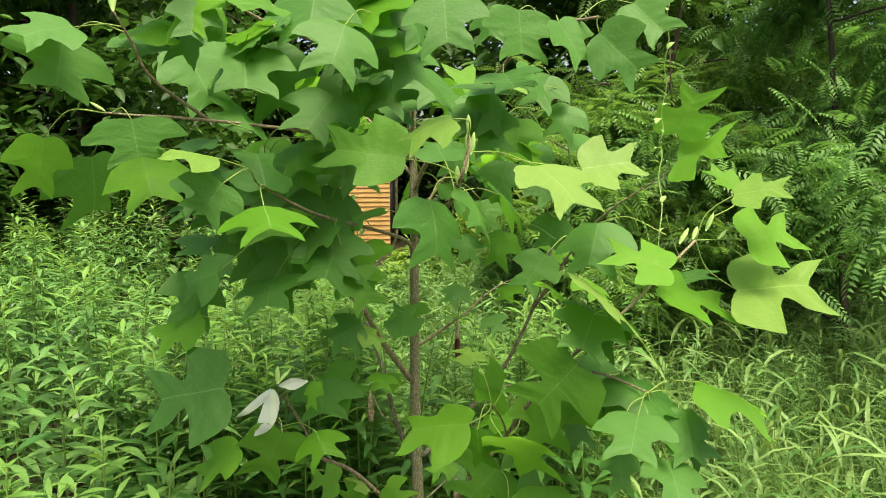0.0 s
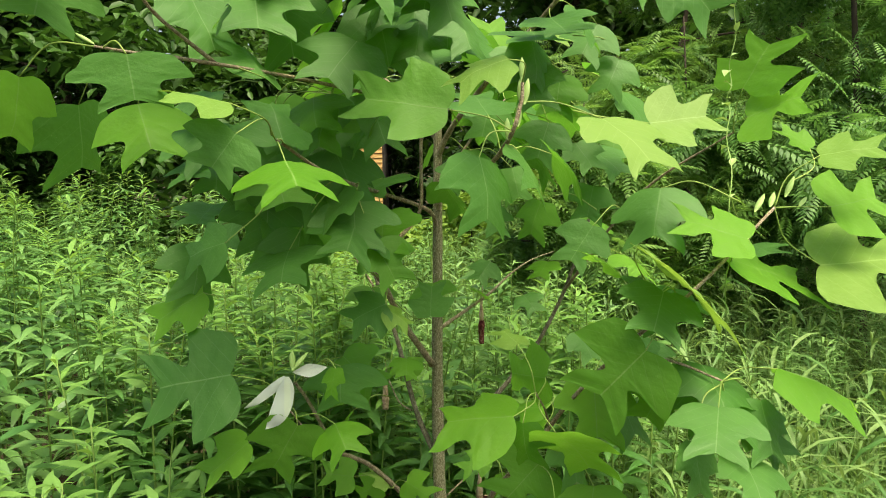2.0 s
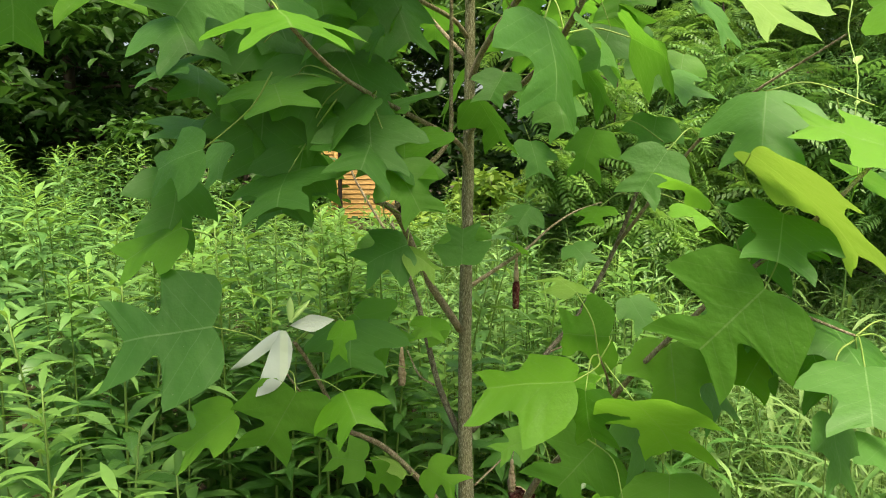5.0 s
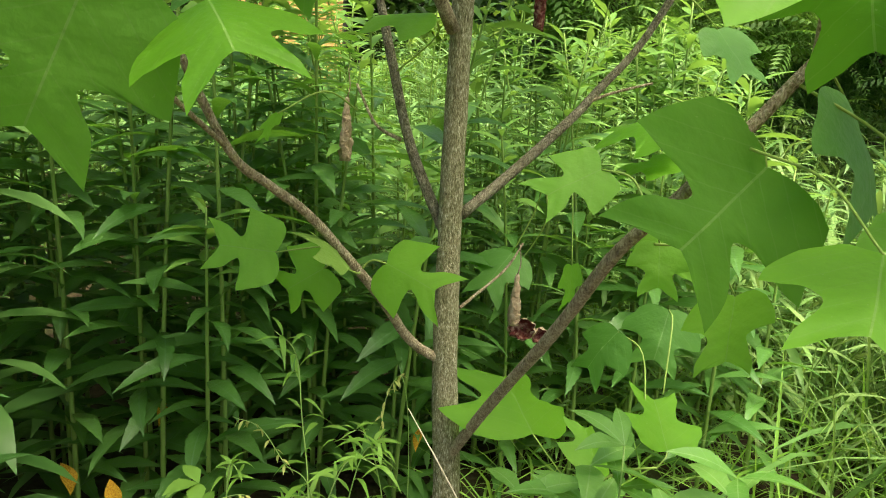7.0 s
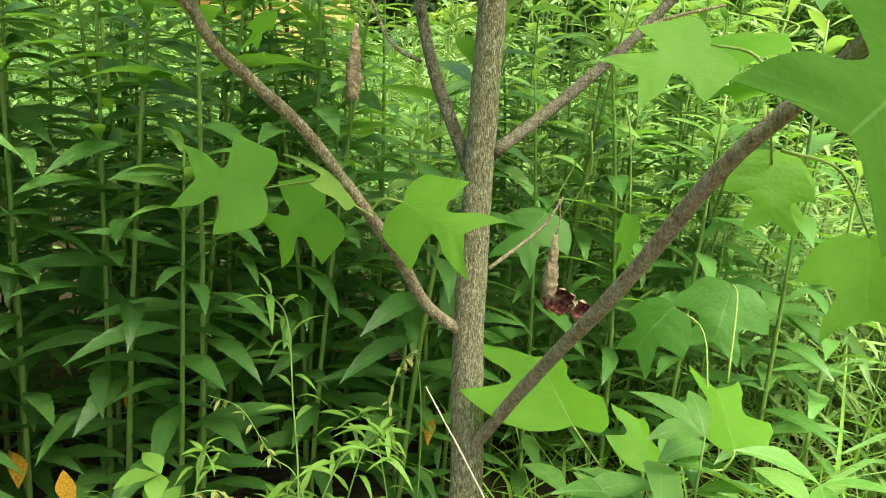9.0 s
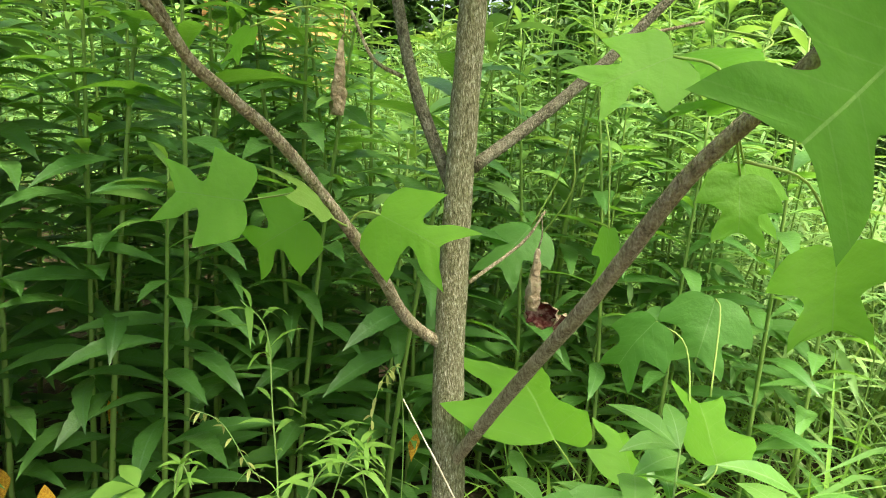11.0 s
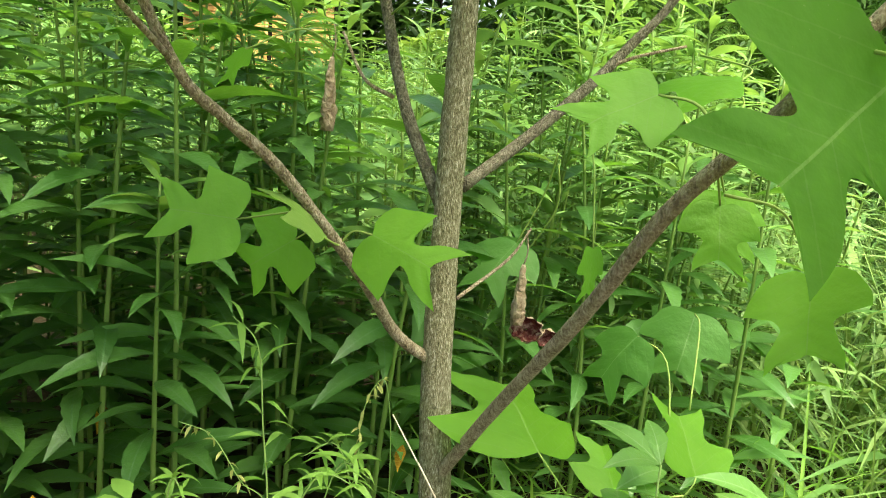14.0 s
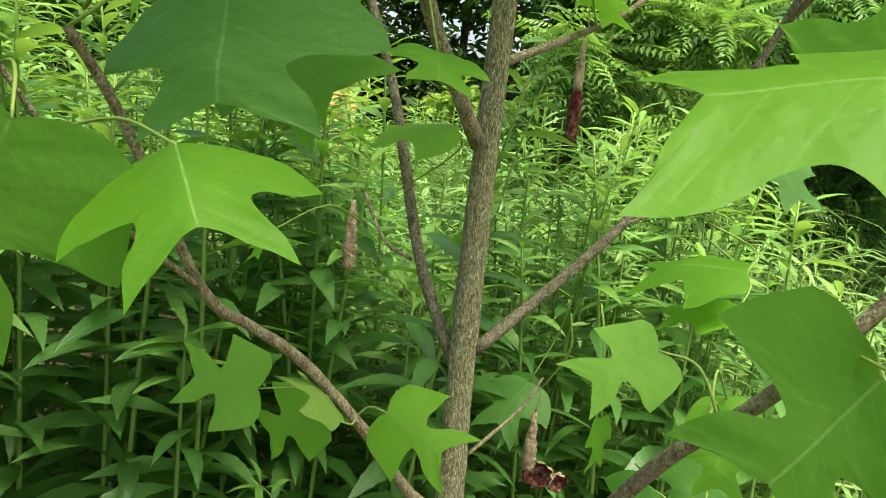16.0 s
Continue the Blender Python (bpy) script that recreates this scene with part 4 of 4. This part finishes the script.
def woodland_tree(x, y, height, bottom, spread, seed, mat, label, shape=OVAL, leaves=5200, size=0.11, name="tree", lean=0.0):
    """A tapered trunk with limbs, and a crown of many small leaves in uneven clumps."""
    rnd = random.Random(seed)
    root = tagged(new(name), label, "tree" if height > 2.6 else "shrub", "edge of the woods")
    root.location = (x, y, 0)
    top = Vector((lean, rnd.uniform(-0.3, 0.3), height))
    r = (0.008 if shape is PINNATE else 0.014) * height
    line = spline([Vector((0, 0, -0.1)), Vector((lean * 0.2, 0.05, height * 0.35)), Vector((lean * 0.6, -0.05, height * 0.7)), top], 5)
    part("trunk", *tube(line, r, r * 0.2, 9, 0.1), M_TRUNK, root)
    mats = []
    limbs = max(7, int(height * 2.2))
    for k in range(limbs):
        t = (bottom + (height - bottom) * (k + rnd.random()) / limbs) / height
        p = line[min(len(line) - 1, int(t * (len(line) - 1)))]
        az = k * 2.4 + rnd.uniform(-0.5, 0.5)
        ln = spread * (1.05 - 0.6 * t) * rnd.uniform(0.75, 1.2)
        d = Vector((math.cos(az), math.sin(az), rnd.uniform(-0.15, 0.35)))
        pts = [p, p + d * ln * 0.5 + Vector((0, 0, 0.08 * ln)), p + d * ln + Vector((0, 0, -0.1 * ln))]
        part("limb", *tube(spline(pts, 4), r * 0.3, 0.008, 5, 0.1), M_TRUNK, root)
        per = leaves // (limbs * 4)
        for q in range(4):
            c = pts[0].lerp(pts[2], 0.3 + 0.75 * q / 3) + Vector((rnd.uniform(-0.2, 0.2), rnd.uniform(-0.2, 0.2), rnd.uniform(-0.15, 0.2))) * ln * 0.6
            mats += leaf_cloud(rnd, c, ln * rnd.uniform(0.12, 0.24), per, size)
    part("crown", *scatter(shape, mats), mat, root)
    return root


BROAD = "broad-leaved woodland tree with dark shaded crown"
for k, (x, y, h, b, s) in enumerate([(-6.2, 8.2, 6.5, 0.5, 2.4), (-4.3, 8.8, 6.0, 0.5, 2.2), (-5.4, 10.4, 7.5, 0.6, 2.4), (-8.5, 9.5, 8, 0.6, 3.0), (-4.5, 19.5, 9, 1.0, 3.5),
                                     (1.6, 9.6, 6.5, 0.9, 1.7), (-5.5, 12, 9, 0.8, 3.2), (3.2, 11, 9, 0.8, 3.2), (6.5, 10.5, 9, 0.6, 3.2), (-9.5, 14, 10, 0.6, 3.5), (5.2, 16, 10, 1.2, 3.4), (-1.5, 20.5, 10, 1.0, 3.6), (0.8, 19, 9, 1.0, 3.2),
                                     (9, 13, 10, 0.6, 3.5), (5, 15, 11, 0.6, 3.6), (-12, 11, 9, 0.6, 3.2), (12, 10, 9, 0.6, 3.2), (-7, 16, 11, 0.5, 4.0), (-3.5, 22, 11, 0.5, 4.2), (-9, 20, 12, 0.5, 4.5), (-3.5, 12.8, 3.1, 1.95, 1.2), (-2.0, 13.2, 3.2, 1.95, 1.2)]):
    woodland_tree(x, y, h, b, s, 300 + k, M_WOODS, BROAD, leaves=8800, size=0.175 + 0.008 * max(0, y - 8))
for k, (x, y, h, b, s, ln) in enumerate([(2.9, 5.3, 4.2, 0.12, 1.6, -0.5), (4.2, 5.6, 4.6, 0.2, 1.9, -0.4), (1.6, 5.6, 2.6, 0.6, 0.9, 0.1), (0.75, 4.7, 1.9, 0.6, 0.7, 0.0),
                                         (5.2, 7.4, 6, 0.25, 2.4, -0.5), (1.9, 7.0, 4.6, 0.4, 1.7, 0.4), (3.4, 7.2, 5.5, 0.25, 2.0, -0.5)]):
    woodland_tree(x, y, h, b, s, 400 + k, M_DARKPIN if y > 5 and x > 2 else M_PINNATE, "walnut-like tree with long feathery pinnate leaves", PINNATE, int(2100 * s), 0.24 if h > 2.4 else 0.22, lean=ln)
for k, (x, y, h, s) in enumerate([(-4.8, 7.4, 1.9, 1.1), (-3.3, 7.8, 1.7, 1.0), (-6.6, 7.2, 2.0, 1.2), (-8.2, 7.4, 2.2, 1.3), (-2.9, 8.4, 1.0, 0.6), (-2.3, 11, 0.8, 0.7), (-3.0, 11.3, 0.85, 0.8), (2.4, 7.8, 1.7, 1.1), (0.9, 7.6, 1.5, 1.0),
                                     (-0.1, 8.2, 0.9, 0.7), (-1.3, 8.6, 0.6, 0.6), (0.2, 6.8, 1.2, 0.8), (4.0, 8.5, 2.0, 1.3), (6.5, 8, 2.2, 1.4)]):
    # sunlit colour for the open shrubs, dark woodland leaf for the others
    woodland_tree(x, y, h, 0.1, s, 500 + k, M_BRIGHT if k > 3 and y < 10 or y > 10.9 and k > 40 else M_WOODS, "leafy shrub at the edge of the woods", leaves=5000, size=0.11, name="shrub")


# ---------------- the timber shed ----------------
def shed():
    root = tagged(new("shed"), "orange timber shed with horizontal lapped boards", "shed")
    root.location = (-2.6, 16.0, 0)
    # shade between the boards is put into this wall's dark colour
    part("wall", *box(-1.38, 1.3, 0.06, 2.2, 0, 2.3), M_ROOF, root, "dark inner wall")
    part("roof", *join([tube([Vector((-1.6, 0.4, 2.45)), Vector((1.5, 0.4, 2.45))], 0.01, 0.01, 4), box(-1.6, 1.5, -0.12, 2.5, 2.3, 2.4)]), M_ROOF, root, "low dark roof")
    lower, upper = build("board", *box(-1.4, 0.08, 0, 0.05, 0.0, 0.096), M_TIMBER, False), build("board", *box(0.12, 1.32, 0, 0.05, 0.0, 0.096), M_TIMBER, False)
    for k in range(22):
        for me in (lower, upper):
            shared("board", me, root, pose(0, -0.01, 0.06 + 0.1 * k, -9))
    part("post", *box(0.07, 0.13, -0.03, 0.05, 0, 2.3), M_TIMBER, root)


def box(x0, x1, y0, y1, z0, z1):
    V = [(x, y, z) for x in (x0, x1) for y in (y0, y1) for z in (z0, z1)]
    return V, [(0, 1, 3, 2), (4, 6, 7, 5), (0, 4, 5, 1), (2, 3, 7, 6), (0, 2, 6, 4), (1, 5, 7, 3)]


shed()


# ---------------- small things round the tree ----------------
def curled_leaf(x, y, z, length, width, mat, label, seed, cup=False):
    """A withered leaf hanging by its stalk, rolled into a crumpled spindle; cup: it opens below."""
    rnd = random.Random(seed)
    V, F, rows, sides = [], [], 16, 12
    for i in range(rows + 1):
        t = i / rows
        r = width * (0.12 + 0.88 * math.sin(math.pi * min(1, t * 0.62 + 0.04)) ** 1.2)
        if cup:
            r = width * (0.28 + 0.2 * math.sin(t * 9) ** 2) if t < 0.55 else width * (0.35 + 1.3 * ((t - 0.55) / 0.45) ** 0.7)
        for k in range(sides):
            a = 2 * math.pi * k / sides * 0.93 + 2.2 * t
            q = r * (1 + 0.5 * noise.noise(Vector((math.cos(a) * 2, math.sin(a) * 2, t * 6 + seed))) + 0.2 * math.sin(a * 4 + t * 11) + 0.3 * noise.noise(Vector((seed, 3, t * 9))))
            V.append((q * math.cos(a) + (0.5 * width * max(0, t - 0.55) * 4 if cup else 0), q * math.sin(a) - (0.25 * width * max(0, t - 0.6) * 4 if cup else 0), -t * length + (0.3 * q * math.cos(a) if cup and t > 0.8 else 0)))
    for i in range(rows):
        for k in range(sides - 1):
            a = i * sides + k
            F.append((a, a + 1, a + sides + 1, a + sides))
    root = tagged(new("withered_leaf"), label, "dead leaf", "withered hanging leaves")
    root.location = (x, y, z)
    cut = int(rows * (0.5 if mat is M_WINE else 1)) * (sides - 1)
    for name, faces, skin, note in (("leaf_blade", F[:cut], M_DRY, "tan crumpled upper half"), ("leaf_tip", F[cut:], mat, "wine-red lower half")):
        if faces:
            used = sorted({i for f in faces for i in f})
            at = {v: i for i, v in enumerate(used)}
            blade_ob = part(name, [V[i] for i in used], [tuple(at[i] for i in f) for f in faces], skin, root, note if cut < len(F) else "")
            thick = blade_ob.modifiers.new("thickness", "SOLIDIFY")
            thick.thickness = 0.0012
    part("leaf_stalk", *tube(spline([Vector((0, 0, 0.0)), Vector((0.004, 0.003, 0.02)), Vector((0.0, 0.006, 0.05))], 3), 0.0014, 0.0009, 5), M_TWIG, root)


curled_leaf(-0.262, 2.61, 0.885, 0.112, 0.0098, M_DRY, "withered pale brown leaf rolled into a hanging spindle", 1)
curled_leaf(0.043, 2.46, 0.618, 0.09, 0.0082, M_DRY, "withered brown leaf, twisted above and cupped open wine-red below", 2)


def leaf_cup(x, y, z, radius, axis, seed):
    """The open end of the withered leaf: a crumpled bowl, red inside and tan outside."""
    root = tagged(new("withered_cup"), "cupped wine-red end of a withered leaf with ragged tan rim", "dead leaf", "withered hanging leaves")
    root.matrix_basis = Matrix.Translation((x, y, z)) @ Vector(axis).to_track_quat("Z", "Y").to_matrix().to_4x4()
    for name, grow, mat in (("inside", 1.0, M_WINE), ("outside", 1.07, M_DRY)):
        V, F, rows, sides = [], [], 9, 40
        for i in range(rows + 1):
            for k in range(sides):
                a = 2 * math.pi * k / sides
                lat = (i + 0.2) / rows * (1.75 + 0.55 * noise.noise(Vector((math.cos(a) * 2.5, math.sin(a) * 2.5, seed))))
                q = radius * grow * (1 + 0.22 * noise.noise(Vector((math.cos(a) * 2, math.sin(a) * 2, lat * 2 + seed))) + 0.07 * math.sin(a * 9 + 2 * lat) * min(1, lat))
                V.append((q * math.sin(lat) * math.cos(a) * 1.25, q * math.sin(lat) * math.sin(a), -q * math.cos(lat)))
        for i in range(rows):
            for k in range(sides):
                a, b = i * sides + k, i * sides + (k + 1) % sides
                F.append((a, b, b + sides, a + sides))
        part(name, V, F, mat, root)


leaf_cup(0.058, 2.46, 0.521, 0.018, (-0.25, -1.0, 0.35), 4)
leaf_cup(0.092, 2.465, 0.508, 0.013, (0.3, -1.0, 0.1), 7)
curled_leaf(0.052, 2.53, 1.165, 0.15, 0.0075, M_WINE, "withered red-brown leaf, narrow and torn, hanging from a branch", 3)
stem("branch", [(-0.06, 2.37, 0.585), (0.016, 2.44, 0.629), (0.047, 2.46, 0.672)], 0.0028, 0.0016, M_TWIG, leafy=False)


def bud(x, y, z, az, el, length, parent=tree):
    """A pale pointed bud scale: a flattened drop."""
    V, F, rows, sides = [], [], 6, 8
    for i in range(rows + 1):
        t = i / rows
        r = length * 0.15 * math.sin(math.pi * (0.06 + 0.92 * t)) ** 0.8
        for k in range(sides):
            a = 2 * math.pi * k / sides
            V.append((r * math.cos(a), t * length, 0.5 * r * math.sin(a)))
    for i in range(rows):
        for k in range(sides):
            a, b = i * sides + k, i * sides + (k + 1) % sides
            F.append((a, b, b + sides, a + sides))
    F += [tuple(range(sides)), tuple(range(rows * sides, (rows + 1) * sides))]
    ob = part("bud", V, F, M_BUD, parent, "pale green leaf bud")
    ob.matrix_basis = Matrix.Translation(-ORIGIN) @ turn(x, y, z, az, el)


M_BUD = foliage_material("bud_green", (0.26, 0.45, 0.11), (0.4, 0.58, 0.2), (0.4, 0.6, 0.1), 0.25, 0.5)
for q in ((0.05, 1.615, 1.636, 0.2, 1.4, 0.042), (0.066, 1.6, 1.66, -0.3, 1.35, 0.045), (0.072, 1.6, 1.70, 0.1, 1.5, 0.05), (0.078, 1.6, 1.70, -0.6, 1.3, 0.05), (0.073, 1.6, 1.745, -0.1, 1.5, 0.04),
          (0.569, 1.74, 1.49, -0.9, 0.8, 0.05), (0.6, 1.74, 1.5, -0.6, 0.7, 0.045), (0.63, 1.74, 1.52, -1.0, 1.0, 0.05), (0.66, 1.74, 1.5, -0.8, 0.5, 0.04), (-0.586, 1.4, 1.965, 0.5, 1.3, 0.05),
          (-0.62, 1.42, 1.785, 1.3, 0.5, 0.04), (-0.405, 1.83, 1.135, 0.6, 1.1, 0.04), (-0.41, 1.83, 1.135, -0.9, 0.7, 0.055), (-0.408, 1.83, 1.135, 0.1, 1.4, 0.045)):
    bud(*q)


def narrow_weed(x, y, points, seed, n=22, size=0.06):
    """A thin arching stalk with narrow pale leaves."""
    rnd = random.Random(seed)
    root = tagged(new("narrow_leaved_weed"), "pale green weed with thin arching stalk and narrow leaves", "weed", "weeds under the tree")
    root.location = (x, y, -0.02)
    line = spline([Vector(p) for p in points], 8)
    part("stalk", *tube(line, 0.0016, 0.0007, 5), M_NARROW_STEM, root)
    for k in range(n):
        t = 0.25 + 0.75 * k / n
        p = line[min(len(line) - 1, int(t * (len(line) - 1)))]
        shared("leaf", NARROW_MESH[k % 2], root, turn(*p, k * 2.5 + rnd.uniform(-0.5, 0.5), rnd.uniform(0.0, 0.9), rnd.uniform(-0.4, 0.4), size * rnd.uniform(0.6, 1.25) * (1.1 - 0.4 * t)))


M_NARROW_STEM = foliage_material("narrow_weed_stem", (0.2, 0.36, 0.08), (0.32, 0.48, 0.14), (0.3, 0.5, 0.1), 0.1)
NARROW_MESH = [build("leaf", *arrays(*blade(5, 0.075, a, 0.3, 0.2)), M_NARROW) for a in (0.5, 0.9)]
narrow_weed(-0.28, 2.3, [(0, 0, 0), (-0.002, 0, 0.3), (-0.014, 0, 0.44), (-0.025, 0, 0.545), (-0.055, -0.01, 0.585)], 1, 20, 0.075)
wild = random.Random(21)
for k in range(15):
    h, w = wild.uniform(0.22, 0.42), wild.uniform(-0.1, 0.1)
    narrow_weed(wild.uniform(-0.42, -0.13), wild.uniform(2.16, 2.42), [(0, 0, 0), (w * 0.3, 0, h * 0.5), (w, -0.02, h), (w * 1.9, -0.03, h * 0.98)], 30 + k, 22, 0.062)


def seed_grass(points, seed):
    """A drooping grass stalk with yellowish spikelets along its end."""
    rnd = random.Random(seed)
    root = tagged(new("grass_stalk"), "drooping grass stalk with yellow-green seed spikelets", "grass", "weeds under the tree")
    base = Vector(points[0])
    root.location = base
    line = spline([Vector(p) - base for p in points], 8)
    part("stalk", *tube(line, 0.001, 0.0005, 5), M_NARROW_STEM, root)
    for k in range(16):
        p = line[int((0.45 + 0.54 * k / 16) * (len(line) - 1))]
        shared("spikelet", SPIKE_MESH, root, turn(*p, rnd.uniform(0, 6.28), rnd.uniform(-1.2, 0.2), 0, 0.018))


M_SPIKE = foliage_material("seed_spikelet", (0.3, 0.38, 0.08), (0.48, 0.5, 0.16), (0.4, 0.5, 0.1), 0.25)
SPIKE_MESH = build("spikelet", *arrays(*blade(3, 0.16, 0.2, 0, 0.5)), M_SPIKE)
seed_grass([(-0.24, 2.3, -0.02), (-0.275, 2.3, 0.282), (-0.319, 2.3, 0.344), (-0.356, 2.3, 0.403), (-0.397, 2.3, 0.42)], 1)
seed_grass([(-0.12, 2.42, -0.02), (-0.125, 2.41, 0.3), (-0.14, 2.4, 0.44), (-0.158, 2.4, 0.44), (-0.172, 2.4, 0.392), (-0.172, 2.4, 0.332)], 2)
seed_grass([(-0.3, 2.25, -0.02), (-0.33, 2.24, 0.25), (-0.36, 2.23, 0.33), (-0.41, 2.22, 0.33)], 3)

straw = tagged(part("straw", *tube(spline([Vector((-0.138, 2.2, 0.493)), Vector((-0.107, 2.175, 0.449)), Vector((-0.076, 2.15, 0.404)), Vector((0.2, 1.93, -0.01))], 6), 0.0007, 0.0012, 6), M_STRAW),
               "dry white grass straw leaning against the trunk", "straw")


def fallen_leaf(x, y, z, az, el, s, seed):
    me = build("leaf_blade", *arrays(*blade(8, 0.2, 0.5, 0.2, 0.35, 0.45, 0.8)), M_YELLOWED)
    ob = tagged(new("yellowed_leaf", me), "yellow-orange dying leaf low on the weeds", "dead leaf", "yellowed leaves")
    ob.matrix_basis = turn(x, y, z, az, el, 0.4, s)


fallen_leaf(-0.732, 2.500, 0.149, 0.5, 0.9, 0.075, 1)
fallen_leaf(-0.641, 2.450, 0.216, -2.6, -0.5, 0.07, 2)
fallen_leaf(-0.105, 2.49, 0.31, 0.4, -1.3, 0.05, 3)
fallen_leaf(-0.58, 2.55, 0.32, 0.2, -1.2, 0.06, 4)


M_BROADWEED = tulip_leaf_material("broad_weed_leaf", (0.085, 0.24, 0.04), (0.16, 0.34, 0.08), (0.25, 0.5, 0.04), (0.28, 0.45, 0.15), 0.35, 0.42)


def leafy_sprig(x, y, z, count, size, label, mat, seed):
    """A low plant: one stalk with oval leaves spread at its top."""
    rnd = random.Random(seed)
    root = tagged(new("low_plant"), label, "plant")
    root.location = (x, y, 0)
    part("stalk", *tube(spline([Vector((0, 0.01, -0.02)), Vector((0.005, 0.0, z * 0.5)), Vector((0, 0, z))], 4), 0.002, 0.0012, 5), M_NARROW_STEM, root)
    me = build("leaf", *arrays(*blade(12, 0.27 if size < 0.08 else 0.15, 0.35, 0.2, 0.2, 0.4, 0.2, 0.03)), mat)
    for k in range(count):
        shared("leaf", me, root, turn(0, 0, z * (1 - 0.12 * (k // 3)), k * 6.28 / min(count, 5) + rnd.uniform(-0.3, 0.3) + seed, rnd.uniform(-0.1, 0.5), rnd.uniform(-0.3, 0.3), size * rnd.uniform(0.8, 1.2)))


leafy_sprig(-0.423, 2.200, 0.369, 6, 0.05, "small pale plant with oval leaflets", M_NARROW, 1)
leafy_sprig(-0.6, 2.42, 0.1, 4, 0.05, "small pale plant with oval leaflets", M_NARROW, 2)
leafy_sprig(0.100, 2.120, 0.460, 11, 0.12, "broad-leaved weed with long pointed light green leaves", M_BROADWEED, 3)
leafy_sprig(0.135, 2.100, 0.501, 12, 0.09, "broad-leaved weed with a curled crowded tip", M_BROADWEED, 6)
leafy_sprig(0.009, 2.100, 0.425, 9, 0.11, "broad-leaved weed with long pointed light green leaves", M_BROADWEED, 4)
leafy_sprig(0.27, 2.2, 0.3, 9, 0.12, "broad-leaved weed with long pointed light green leaves", M_BROADWEED, 5)
leafy_sprig(0.4, 2.3, 0.34, 9, 0.13, "broad-leaved weed with long pointed light green leaves", M_BROADWEED, 8)


def vine(points, seed, label):
    """A twining stalk with small pale unopened leaves."""
    rnd = random.Random(seed)
    root = tagged(new("climbing_vine"), label, "vine")
    base = Vector(points[0])
    root.location = base
    line = spline([Vector(p) - base for p in points], 10)
    line = [p + Vector((0.004 * math.cos(i * 0.9), 0.004 * math.sin(i * 0.9), 0)) for i, p in enumerate(line)]
    part("stalk", *tube(line, 0.0016, 0.001, 5), M_NARROW_STEM, root)
    for k in range(26):
        p = line[int(k / 26 * (len(line) - 1))]
        shared("leaf", VINE_MESH, root, turn(*p, rnd.uniform(0, 6.28), rnd.uniform(-0.5, 1.2), rnd.uniform(-0.5, 0.5), rnd.uniform(0.015, 0.04)))


VINE_MESH = build("leaf", *arrays(*blade(4, 0.3, 0.4, 0.2, 0.35, 0.35)), M_BUD)
vine([(0.6, 1.9, 0.0), (0.57, 1.88, 0.6), (0.54, 1.8, 1.2), (0.536, 1.78, 1.465), (0.56, 1.88, 1.679), (0.568, 1.9, 1.778), (0.576, 1.9, 1.945), (0.58, 1.9, 2.1)], 1,
     "thin twining vine with small pale leaves climbing the branch tips")
